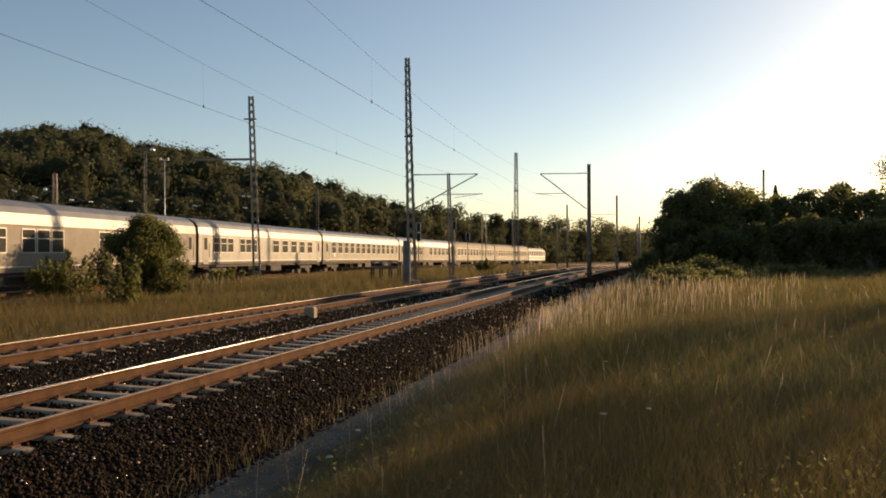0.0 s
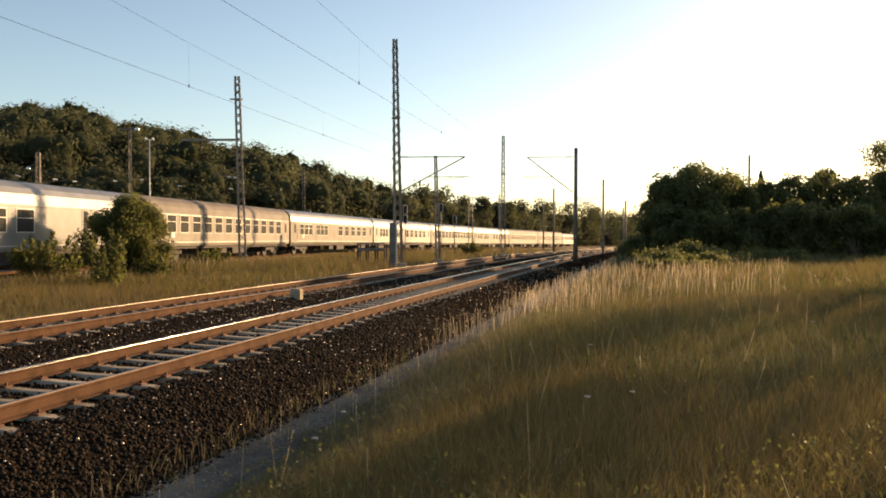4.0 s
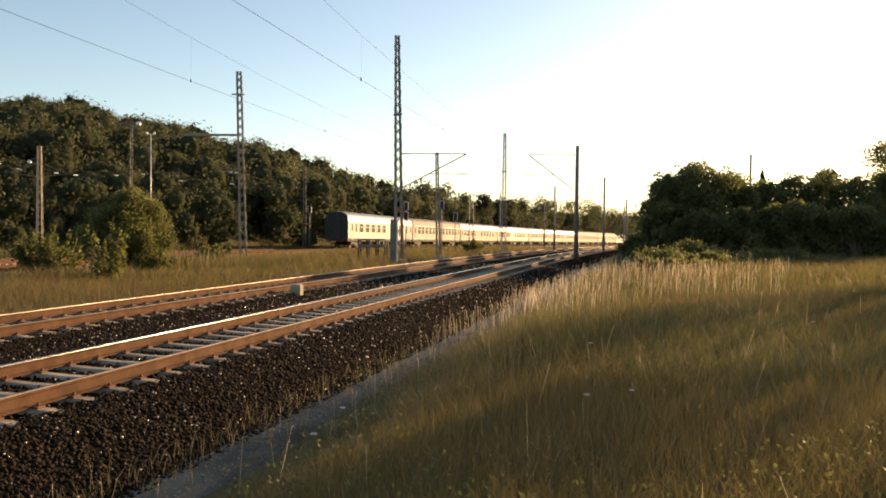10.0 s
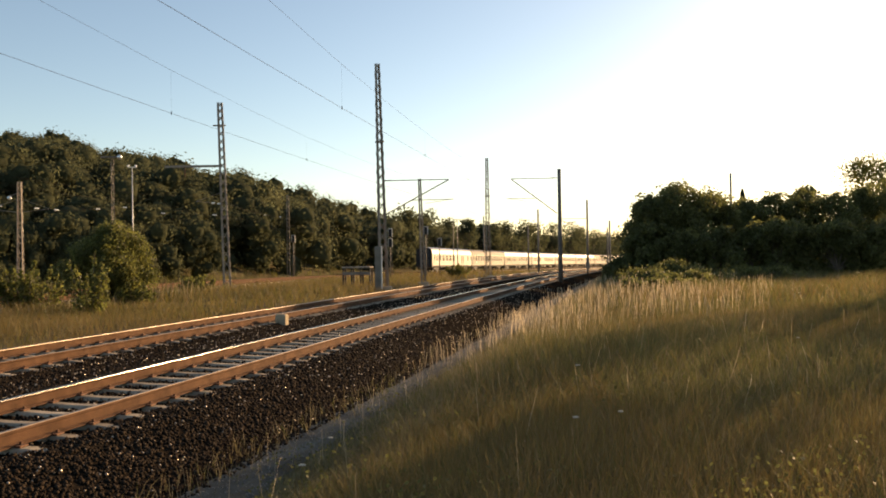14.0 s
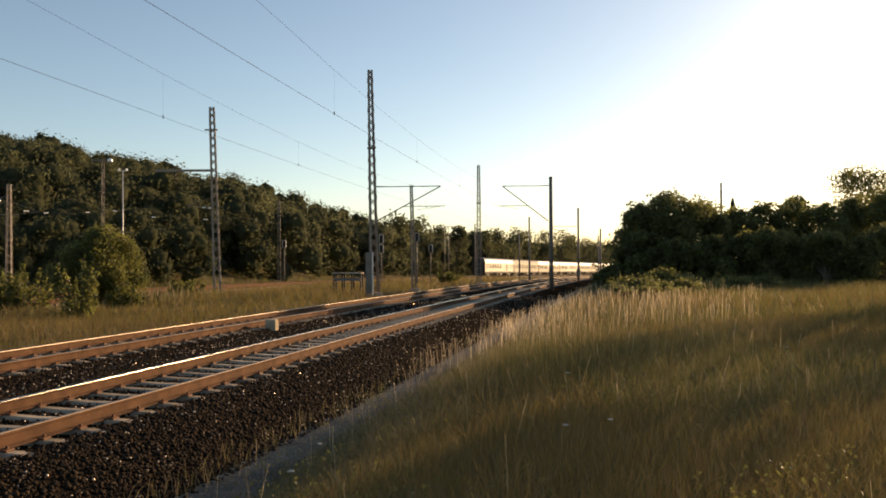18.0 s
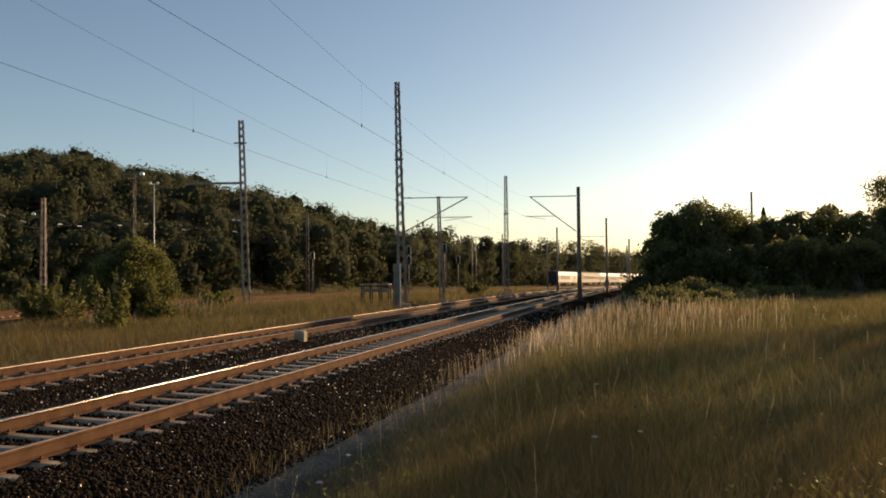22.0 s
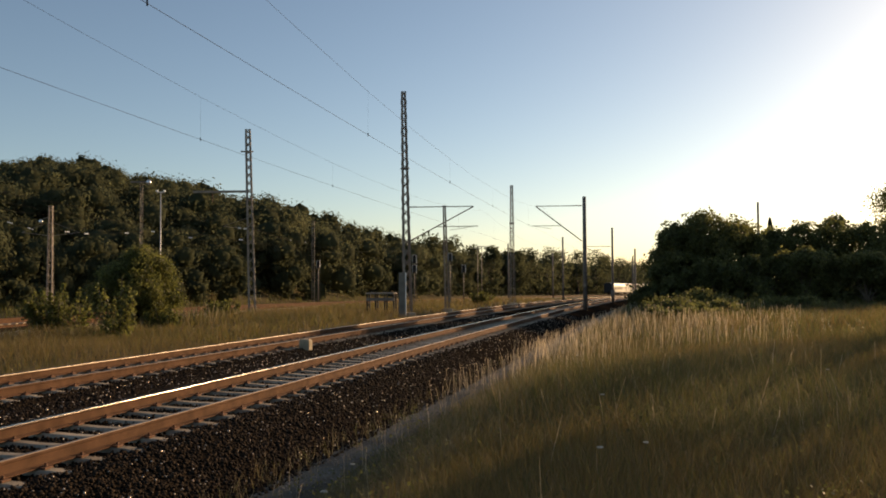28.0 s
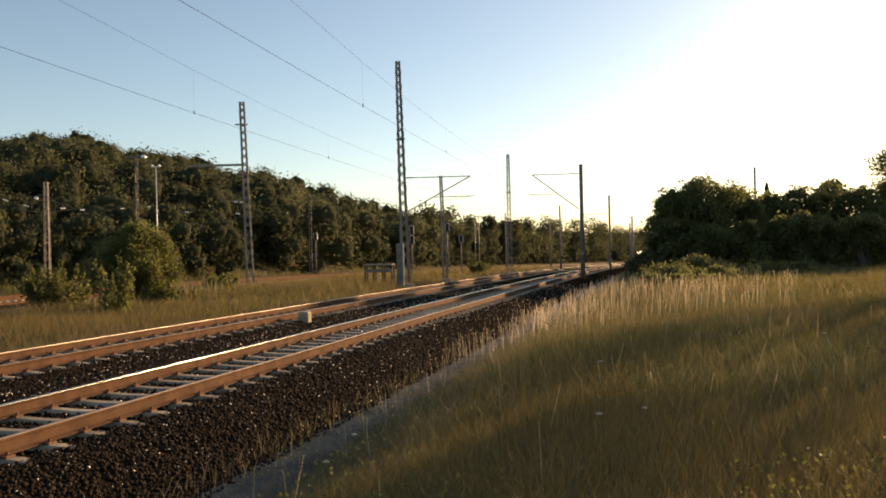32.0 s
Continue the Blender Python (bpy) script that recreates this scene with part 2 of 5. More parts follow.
def quick_mesh(name, verts, faces, material):
    """A mesh from arrays: verts (n, 3), faces (m, k)."""
    me = bpy.data.meshes.new(name)
    n, (m, k) = len(verts), faces.shape
    me.vertices.add(n)
    me.vertices.foreach_set("co", np.ascontiguousarray(verts, dtype=np.float32).ravel())
    me.loops.add(m * k)
    me.loops.foreach_set("vertex_index", np.ascontiguousarray(faces, dtype=np.int32).ravel())
    me.polygons.add(m)
    me.polygons.foreach_set("loop_start", np.arange(0, m * k, k, dtype=np.int32))
    me.polygons.foreach_set("loop_total", np.full(m, k, dtype=np.int32))
    me.materials.append(material)
    me.update(calc_edges=True)
    return me


def part(name, shape, material, parent, label="", smooth=False, m=None):
    """One mesh object under a thing or a part."""
    me = shape if isinstance(shape, bpy.types.Mesh) else shape.mesh(name, material, smooth)
    ob = new(name, me)
    ob.parent = parent
    if m is not None:
        ob.matrix_basis = m
    return tagged(ob, label)


def thing(name, label, category, m=None, group="", kind="", shape=None, material=None, smooth=False):
    """A top-level thing: an empty at its base, or one mesh."""
    data = None
    if shape is not None:
        data = shape if isinstance(shape, bpy.types.Mesh) else shape.mesh(name, material, smooth)
    ob = new(name, data)
    if m is not None:
        ob.matrix_basis = m
    return tagged(ob, label, category, group, kind)


# ---- the plan: lines of the tracks, and the lie of the land ----
def fall(y):
    """The line drops gently beyond sixty metres."""
    return -0.015 * 15 * np.logaddexp(0, (np.asarray(y, float) - 60) / 15)


def line(x0, y0, a0, knots, bends, lo, hi, step=2.0):
    """A track's line: arc length, x, y, heading, from bends (1/m) at knots."""
    s = np.arange(lo, hi + step, step)
    a = np.concatenate(([0], np.cumsum((np.interp(s[1:], knots, bends) + np.interp(s[:-1], knots, bends)) / 2 * step)))
    a += a0 - np.interp(0, s, a)
    x = np.concatenate(([0], np.cumsum(np.sin((a[1:] + a[:-1]) / 2)) * step))
    y = np.concatenate(([0], np.cumsum(np.cos((a[1:] + a[:-1]) / 2)) * step))
    return s, x - np.interp(0, s, x) + x0, y - np.interp(0, s, y) + y0, a


def shifted(ln, off):
    s, x, y, a = ln
    return s, x + off * np.cos(a), y - off * np.sin(a), a


def on(ln, s, z=0.0):
    """x, y, z, heading at arc length s."""
    x, y, a = (float(np.interp(s, ln[0], ln[i])) for i in (1, 2, 3))
    return x, y, float(fall(y)) + z, a


NEAR = line(-4.72, 10.3, 0.2697, [0, 70, 130, 400], [0, 0, 0.0012, 0.0012], -40, 330)
FAR = shifted(NEAR, -4.55)
MAIN = shifted(line(-13.264, 73.533, 0.18758, [-75, -45, -20, 40, 160, 320], [0.0, 0.004, 0.0032, 0.00149, 0.00064, 0.00171], -160, 440), -1.41)
SIDE = shifted(MAIN, -4.8)


def near_off(x, y):
    """Metres to the right of the near track's centre line."""
    return (x - np.interp(y, NEAR[2], NEAR[1])) * 0.964


def main_off(x, y):
    return (x - np.interp(y, MAIN[2], MAIN[1])) * 0.97


# the skyline of the wooded hill: bearing (x / y), distance of the crest, height of its ground
CREST = np.array([(-2.5, 150, 13), (-0.85, 150, 13), (-0.5, 150, 13.0), (-0.42, 155, 12.5), (-0.34, 160, 9.5), (-0.28, 165, 8.0), (-0.2, 170, 5.5), (-0.15, 180, 3.0),
                  (-0.1, 195, 1.5), (-0.04, 215, 0.5), (0.03, 240, -1.5), (0.1, 270, -2.5), (0.18, 330, -3.5), (0.23, 420, -4.2), (0.3, 500, -4.2), (1.2, 500, -4.0), (3.0, 500, -4.0)])


def ground_z(x, y):
    x, y = np.asarray(x, float), np.asarray(y, float)
    u = near_off(x, y)
    z = np.interp(u, [-14, -8.6, -7.2, -6.0, 2.0, 2.9, 3.7, 5.0, 6.5, 9, 40], [-0.30, -0.38, -0.60, -0.72, -0.72, -0.60, -0.50, -0.10, 0.12, 0.22, 0.30])
    z = z + fall(y)
    w = main_off(x, y)
    lower = -0.75 + fall(y)
    k = np.clip(1 - (np.abs(w + 2.4) - 4.2) / 3.0, 0, 1)
    k = k * k * (3 - 2 * k) * (u < -9)
    z = z * (1 - k) + lower * k
    b = x / np.maximum(y, 1.0)
    d = np.hypot(x, y)
    dist, crest = np.interp(b, CREST[:, 0], CREST[:, 1]), np.interp(b, CREST[:, 0], CREST[:, 2])
    h = np.clip((d - dist * 0.42) / (dist * 0.58), 0, 1)
    h = h * h * (3 - 2 * h) * (w < -9) * (y > 0) * np.clip((-9 - w) / 6, 0, 1)
    base = np.maximum(z, -4.2)
    return base * (1 - h) + crest * h


# ---- ground ----
def axis_steps():
    a = list(np.arange(-60, 61, 1.5))
    step = 3.0
    while a[-1] < 2500:
        a.append(a[-1] + step)
        step *= 1.22
    step = 3.0
    while a[0] > -2500:
        a.insert(0, a[0] - step)
        step *= 1.22
    return np.array(a)


gx = axis_steps()
gy = np.unique(np.concatenate((gx[gx < -60], np.arange(-60, 130, 1.2), np.arange(130, 420, 5.0), gx[gx > 420])))
GX, GY = np.meshgrid(gx, gy)
GZ = ground_z(GX, GY)
nx, ny = len(gx), len(gy)
idx = np.arange(nx * ny).reshape(ny, nx)
quads = np.stack((idx[:-1, :-1], idx[:-1, 1:], idx[1:, 1:], idx[1:, :-1]), -1).reshape(-1, 4)
ground = thing("ground", "dry meadow earth with sparse turf along the railway", "ground", kind="structure",
               shape=quick_mesh("ground", np.stack((GX, GY, GZ), -1).reshape(-1, 3), quads, M_EARTH))


# ---- ballast beds ----
def bed_z(u):
    return np.interp(u, [-7.6, -7.2, -5.95, -5.8, -5.45, -3.65, -3.3, -3.1, -1.45, -1.25, -0.9, 0.9, 1.25, 1.5, 2.75, 3.1],
                     [-0.85, -0.66, -0.225, -0.205, -0.232, -0.232, -0.205, -0.27, -0.27, -0.205, -0.232, -0.232, -0.198, -0.215, -0.66, -0.85])


US = [-7.6, -7.2, -6.6, -5.95, -5.8, -5.45, -3.65, -3.3, -3.1, -1.45, -1.25, -0.9, 0.9, 1.25, 1.5, 2.1, 2.75, 3.1]
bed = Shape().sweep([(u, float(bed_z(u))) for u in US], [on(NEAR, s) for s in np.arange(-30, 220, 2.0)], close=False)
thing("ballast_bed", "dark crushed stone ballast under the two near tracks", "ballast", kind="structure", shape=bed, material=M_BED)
bed = Shape().sweep([(-8.2, -1.0), (-7.0, -0.42), (2.2, -0.42), (3.4, -1.0)], [on(MAIN, s) for s in np.arange(-150, 330, 3.0)], close=False)
thing("ballast_bed", "pale brown ballast under the far main line and siding", "ballast", kind="structure", shape=bed, material=M_GRAVEL)
strip = Shape().sweep([(2.6, -0.70), (2.9, -0.52), (3.2, -0.46), (3.5, -0.43), (3.75, -0.52)], [on(NEAR, s) for s in np.arange(-20, 60, 2.0)], close=False)
thing("cess_path", "narrow grey earth path beside the ballast shoulder", "path", kind="structure", shape=strip, material=M_CESS)

rng = np.random.default_rng(5)
OCT_V = np.array([(1, 0, 0), (-1, 0, 0), (0, 1, 0), (0, -1, 0), (0, 0, 1), (0, 0, -1)], float)
OCT_F = np.array([(0, 2, 4), (2, 1, 4), (1, 3, 4), (3, 0, 4), (2, 0, 5), (1, 2, 5), (3, 1, 5), (0, 3, 5)])


def turns(n):
    q = rng.normal(size=(n, 4))
    q /= np.linalg.norm(q, axis=1, keepdims=True)
    w, x, y, z = q.T
    return np.stack((1 - 2 * (y * y + z * z), 2 * (x * y - z * w), 2 * (x * z + y * w), 2 * (x * y + z * w), 1 - 2 * (x * x + z * z), 2 * (y * z - x * w),
                     2 * (x * z - y * w), 2 * (y * z + x * w), 1 - 2 * (x * x + y * y)), -1).reshape(n, 3, 3)


def path_z(u):
    return np.interp(u, [2.6, 2.9, 3.2, 3.5, 3.75], [-0.70, -0.52, -0.46, -0.43, -0.52])


def stones(n, lo, hi, ulo, uhi, size, squeeze=1.0, bed_z=bed_z):
    s = lo + (hi - lo) * rng.random(n) ** squeeze
    u = rng.uniform(ulo, uhi, n)
    x, y, a = (np.interp(s, NEAR[0], NEAR[i]) for i in (1, 2, 3))
    r = size * rng.uniform(0.6, 1.35, n)
    c = np.stack((x + u * np.cos(a), y - u * np.sin(a), fall(y) + bed_z(u) + r * rng.uniform(-0.2, 0.55, n)), -1)
    local = OCT_V[None] * (r[:, None, None] * rng.uniform(0.6, 1.2, (n, 6, 1)))
    v = np.einsum("nij,nkj->nki", turns(n), local) + c[:, None]
    return v.reshape(-1, 3), (OCT_F[None] + 6 * np.arange(n)[:, None, None]).reshape(-1, 3)


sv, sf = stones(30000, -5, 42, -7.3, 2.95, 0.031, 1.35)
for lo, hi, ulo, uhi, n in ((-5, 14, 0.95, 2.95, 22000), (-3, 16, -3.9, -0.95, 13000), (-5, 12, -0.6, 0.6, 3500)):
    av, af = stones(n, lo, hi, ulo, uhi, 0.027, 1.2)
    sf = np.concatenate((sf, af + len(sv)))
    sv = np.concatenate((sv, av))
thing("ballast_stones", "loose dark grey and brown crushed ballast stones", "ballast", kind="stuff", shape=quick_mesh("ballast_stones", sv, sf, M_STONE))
# Sun glints on the ballast, put in as small bright-coloured stones.
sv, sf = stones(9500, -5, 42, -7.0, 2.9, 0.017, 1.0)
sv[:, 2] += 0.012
thing("pale_stones", "scattered pale stones standing in for sun glints in the ballast", "ballast", kind="stuff", shape=quick_mesh("pale_stones", sv, sf, M_GLINT))

sv, sf = stones(5200, -5, 26, 2.75, 3.72, 0.013, 1.0, path_z)
thing("path_pebbles", "small grey pebbles strewn over the earth path", "gravel", kind="stuff", shape=quick_mesh("path_pebbles", sv, sf, M_GRAVEL))
sv, sf = stones(2600, -5, 24, 2.7, 3.1, 0.026, 1.0, path_z)
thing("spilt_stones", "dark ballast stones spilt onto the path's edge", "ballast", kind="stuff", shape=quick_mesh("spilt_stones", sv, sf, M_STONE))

# ---- tracks ----
RAIL = [(-0.072, -0.172), (0.072, -0.172), (0.072, -0.160), (0.012, -0.142), (0.010, -0.045), (0.034, -0.034), (0.036, -0.010), (0.028, -0.002),
        (-0.028, -0.002), (-0.036, -0.010), (-0.034, -0.034), (-0.010, -0.045), (-0.012, -0.142), (-0.072, -0.160)]


def sleeper_mesh():
    sh = Shape()
    st = [(-1.30, -0.06), (-1.26, -0.035), (-1.0, -0.004), (-0.55, -0.004), (-0.28, -0.016), (0.28, -0.016), (0.55, -0.004), (1.0, -0.004), (1.26, -0.035), (1.30, -0.06)]
    vs = [(x, y, z - 0.176) for x, t in st for y, z in ((-0.15, -0.21), (-0.15, -0.10), (-0.085, t - 0.012), (-0.065, t), (0.065, t), (0.085, t - 0.012), (0.15, -0.10), (0.15, -0.21))]
    fs = [(r * 8 + i, r * 8 + 8 + i, r * 8 + 8 + (i + 1) % 8, r * 8 + (i + 1) % 8) for r in range(len(st) - 1) for i in range(8)]
    fs += [tuple(range(8)), tuple(len(vs) - 1 - i for i in range(8))]
    return sh.add(vs, fs).mesh("sleeper", M_CONC)


SLEEPER = sleeper_mesh()
clip = Shape().box(0.115, 0, -0.165, 0.075, 0.13, 0.022, 0.005)
clip.rod((0.105, 0, -0.17), (0.105, 0, -0.118), 0.016, 0.014, 6).rod((0.075, -0.05, -0.150), (0.10, 0.05, -0.146), 0.009, 0.009, 5)
CLIP = clip.mesh("rail_fastening", M_CLIP)


def track(label, ln, lo, hi, near_lo, near_hi, head):
    t = thing("railway_track", label, "railway track", group="running tracks")
    for side in (-0.7535, 0.7535):
        st = [on(shifted(ln, side), s) for s in np.arange(lo, hi, 1.5)]
        r = part("rail", Shape().sweep(RAIL, st), M_RAIL, t, "rusty brown steel rail with a polished head")
        k = -1 if side > 0 else 1
        if side < 0:
            arc = [(-0.029, 0.001)] + [(0.0255 + 0.0115 * math.sin(q), -0.0105 + 0.0115 * math.cos(q)) for q in (0, 0.3, 0.6, 0.85, 1.0, 1.12, 1.24, 1.36, 1.5)] + [(0.0368, -0.02), (0.0, -0.02)]
        else:
            arc = [(-0.030, -0.004), (0.030, -0.004), (0.026, 0.002), (-0.026, 0.002)]
        part("running_surface", Shape().sweep(arc, st), head if side < 0 else M_WORN, r, "bright polished running surface" if side < 0 else "worn brown running surface")
    rest = Shape()
    for s in np.arange(lo, min(hi, 200), 0.6):
        x, y, z, a = on(ln, s)
        s2 = s + (math.sin(s * 37.7) * 0.02)
        m = pose(x + 0.02 * math.sin(s2 * 3), y, z, 0, 0, -math.degrees(a) + 0.6 * math.sin(s2 * 11))
        if near_lo < s < near_hi:
            ob = part("sleeper", SLEEPER, M_CONC, t, m=m)
            if s < near_lo + 26:
                for side in (-0.7535, 0.7535):
                    for spin in (0, 180):
                        part("rail_fastening", CLIP, M_CLIP, ob, m=pose(side, 0, 0, 0, 0, spin))
        else:
            vs = [m @ v.co for v in SLEEPER.vertices]
            rest.add(vs, [tuple(p.vertices) for p in SLEEPER.polygons])
    tagged(part("sleeper_row", rest, M_CONC, t, "row of distant concrete sleepers"), kind="stuff")
    return t


track("railway track with rusty rails on concrete sleepers in dark ballast", NEAR, -12, 260, -8, 62, M_HEAD)
track("second railway track with rusty rails beside the first", FAR, -12, 260, -2, 68, M_DULL)


def plain_track(label, ln, lo, hi):
    t = thing("railway_track", label, "railway track", group="running tracks")
    for side in (-0.7535, 0.7535):
        part("rail", Shape().sweep(RAIL, [on(shifted(ln, side), s, -0.12) for s in np.arange(lo, hi, 3.0)]), M_RAIL, t, "rusty brown steel rail")
    rest = Shape()
    for s in np.arange(max(lo, -60), 200, 0.65):
        x, y, z, a = on(ln, s, -0.12 - 0.17)
        c, sn = math.cos(a), math.sin(a)
        rest.add([(x + p * 1.25 * c + q * 0.12 * sn, y - p * 1.25 * sn + q * 0.12 * c, z + h) for h in (-0.15, 0) for p, q in ((-1, -1), (1, -1), (1, 1), (-1, 1))],
                 [(4, 5, 6, 7), (0, 1, 5, 4), (1, 2, 6, 5), (2, 3, 7, 6), (3, 0, 4, 7)])
    tagged(part("sleeper_row", rest, M_CONC, t, "row of distant sleepers"), kind="stuff")


plain_track("main line track on which the passenger train runs", MAIN, -150, 420)
plain_track("empty siding track behind the main line", SIDE, -150, 330)


# ---- overhead line masts ----
def lattice_mast(label, x, y, z, height, w0, w1, turn=0.0, panel=0.72, block=True, thin=0.6, cross=True, bar=0.021, lean=0.0):
    """Four tapering angle legs, laced with flat bars on all faces; lean: degrees from upright."""
    t = thing("lattice_mast", label, "catenary mast", pose(x, y, z, 0, lean, turn), group="overhead line masts")
    if block:
        part("footing", Shape().box(0, 0, 0.1, w0 + 0.35, w0 + 0.35, 0.5, 0.03), M_CONC, t, "concrete footing")
    leg = (0.05 + 0.002 * height) * thin
    hw = lambda h: (w0 + (w1 - w0) * h / height) / 2
    for i, j in ((-1, -1), (1, -1), (1, 1), (-1, 1)):
        sh = Shape()
        for dx, dy in ((1, 0), (0, 1)):
            a = [(i * hw(0), j * hw(0), 0.2), (i * hw(height), j * hw(height), height)]
            p = [(-i * dx * leg * 2, -j * dy * leg * 2)]
            vs = []
            for q in a:
                vs += [(q[0], q[1], q[2]), (q[0] + p[0][0] + i * 0.012 * (1 - dx), q[1] + p[0][1] + j * 0.012 * (1 - dy), q[2]),
                       (q[0] + p[0][0] - i * 0.012 * (1 - dx), q[1] + p[0][1] - j * 0.012 * (1 - dy), q[2])]
            sh.add(vs, [(0, 1, 4, 3), (1, 2, 5, 4), (2, 0, 3, 5), (0, 2, 1), (3, 4, 5)])
        part("leg", sh, M_STEEL, t)
    for face in range(4):
        rot = Matrix.Rotation(face * math.pi / 2, 3, "Z")
        for start in ((1, -1) if cross else (1 if face % 2 else -1,)):
            h, k = 0.3, start
            zig = []
            while h < height - 0.1:
                zig.append(rot @ Vector((-k * hw(h), -hw(h) + 0.012 * start, h)))
                h, k = h + max(panel * 0.55, panel * (hw(h) * 2 / w0) ** 0.8), -k
            zig += [rot @ Vector((-k * hw(height), -hw(height), height)), rot @ Vector((k * hw(height), -hw(height), height))]
            part("lacing", Shape().chain(zig, bar, 4), M_STEEL, t)
    return t


def insulator(parent, a, b, r=0.06):
    a, b = Vector(a), Vector(b)
    n = max(4, int((b - a).length / 0.09))
    sh = Shape().rod(a, b, r * 0.4, None, 8)
    d = (b - a) / n
    for i in range(n):
        sh.rod(a + d * (i + 0.2), a + d * (i + 0.75), r, r * 0.5, 10)
    return part("insulator", sh, M_PORC, parent, "brown ribbed porcelain insulator")


def cantilever(t, z_top, z_reg, reach, side, z_brace, along=0.0):
    """A bracket arm: level top tube, brace from the mast up to its end, and a registration tube below; along the mast's own x axis."""
    e = side * reach
    insulator(t, (side * 0.16, 0, z_top), (side * 0.75, 0, z_top + 0.01))
    part("top_tube", Shape().rod((side * 0.7, 0, z_top), (e, 0, z_top + 0.05), 0.030, None, 8), M_STEEL, t)
    insulator(t, (side * 0.2, 0, z_brace), (side * 0.2 + (e - side * 0.2) * 0.16, 0, z_brace + (z_top - z_brace) * 0.16))
    part("brace_tube", Shape().rod((side * 0.2 + (e - side * 0.2) * 0.15, 0, z_brace + (z_top - z_brace) * 0.15), (e, 0, z_top + 0.03), 0.038, None, 8), M_STEEL, t)
    f = (z_reg - z_brace) / (z_top - z_brace)
    x_on = side * 0.2 + (e - side * 0.2) * f
    part("registration_tube", Shape().rod((x_on, 0, z_reg), (x_on + side * reach * 0.62, 0, z_reg + 0.03), 0.024, None, 6), M_STEEL, t)
    part("steady_arm", Shape().rod((x_on + side * reach * 0.55, 0, z_reg), (x_on + side * reach * 0.2, 0, z_reg - 0.22), 0.014, None, 6), M_STEEL, t)


def at(px, d, pz=440.0):
    """x, y, z of a sight line through the first view, d metres ahead."""
    return (px - 784) / 1460 * d, d, 1.8 + (440.0 - pz) / 1460 * d


def gz(x, y):
    return float(ground_z(x, y))


x, y, _ = at(455, 60)
mast_a = lattice_mast("tall tapering lattice mast with a level crossarm, rusty grey steel", x, y, gz(x, y) - 0.1, at(446, 60, 168)[2] - gz(x, y), 0.54, 0.36, 12, 0.72, True, 0.75, bar=0.032, lean=-1.6)
za = at(446, 60, 278)[2] - gz(x, y)
part("crossarm", Shape().box(-2.0, 0, za, 3.9, 0.14, 0.16, 0.01), M_STEEL, mast_a, "level steel crossarm")
part("crossarm", Shape().box(-0.1, 0, at(446, 60, 207)[2] - gz(x, y), 0.9, 0.1, 0.1, 0.01), M_STEEL, mast_a, "short crossarm under the top")
insulator(mast_a, (-2.6, 0, za - 0.05), (-2.6, 0, za - 0.75))
zi = at(446, 60, 345)[2] - gz(x, y)
part("bracket_arm", Shape().rod((0, 0, zi), (-1.9, 0, zi + 0.25), 0.022, None, 6).rod((0, 0, zi + 0.9), (-1.9, 0, zi + 0.25), 0.016, None, 6), M_STEEL, mast_a, "slanting bracket arm")
for dx in (-0.35, -0.75):
    part("insulator", Shape().lathe([(0.03, -0.12), (0.075, -0.06), (0.04, 0.0), (0.075, 0.06), (0.03, 0.12)], 10, "x", (dx, 0, zi - 0.12 * dx)), M_LAMPGLASS, mast_a, "pale porcelain insulator", True)
x, y, _ = at(729, 53)
mast_b = lattice_mast("tall tapering lattice mast with a bracket arm over the track", x, y, gz(x, y) - 0.1, at(722, 53, 101)[2] - gz(x, y), 0.56, 0.28, 12, 0.75, True, 0.6, bar=0.026, lean=-0.95)
g = gz(x, y) - 0.1
cantilever(mast_b, at(722, 52, 307)[2] - g, at(722, 52, 343)[2] - g, 4.5, 1, at(722, 52, 369)[2] - g)
part("collar", Shape().box(0, 0, at(722, 53, 238)[2] - gz(x, y), 0.50, 0.50, 0.12, 0.02), M_STEEL, mast_b, "steel collar")
x, y, _ = at(718, 52.4)
post = thing("concrete_post", "grey square concrete post beside the lattice mast", "post", pose(x + 0.04, y, gz(x, y)))
part("shaft", Shape().box(0, 0, 1.35, 0.42, 0.4, 2.9, 0.04), M_SLAB, post)
# The post's sunlit right edge, put in as a pale strip.
part("edge_angle", Shape().box(0.235, -0.17, 1.45, 0.09, 0.1, 2.7, 0.008), M_PALE, post, "pale strip standing for the post's sunlit edge")
x, y, _ = at(799, 62)
mast_c = lattice_mast("slim lattice mast between the tracks", x, y, gz(x, y) - 0.1, at(795, 62, 305)[2] - gz(x, y), 0.34, 0.2, 15.5, 0.5, True, 0.42, False, 0.018, lean=-1.5)
x, y, _ = at(914, 88)
mast_d = lattice_mast("tall tapering lattice mast of rusty steel farther along", x, y, gz(x, y) - 0.1, at(914, 88, 270)[2] - gz(x, y), 0.54, 0.26, 15, 0.6, True, 0.36, False, 0.019)
part("collar", Shape().box(0, 0, at(914, 88, 337)[2] - gz(x, y), 0.44, 0.44, 0.14, 0.02), M_STEEL, mast_d, "steel collar")
x, y, _ = at(98, 58)
mast_l = lattice_mast("lattice mast with small lamp behind the main line", x, y, gz(x, y) - 0.1, at(95, 58, 302)[2] - gz(x, y), 0.42, 0.28, 8, 0.6, True, 0.45, False, 0.024)
for sx in (-1, 1):
    part("bracket_arm", Shape().rod((0, 0, 5.6), (sx * 1.9, 0, 5.85), 0.02, None, 6).rod((0, 0, 6.6), (sx * 1.9, 0, 5.85), 0.014, None, 6), M_STEEL, mast_l, "slanting bracket arm")
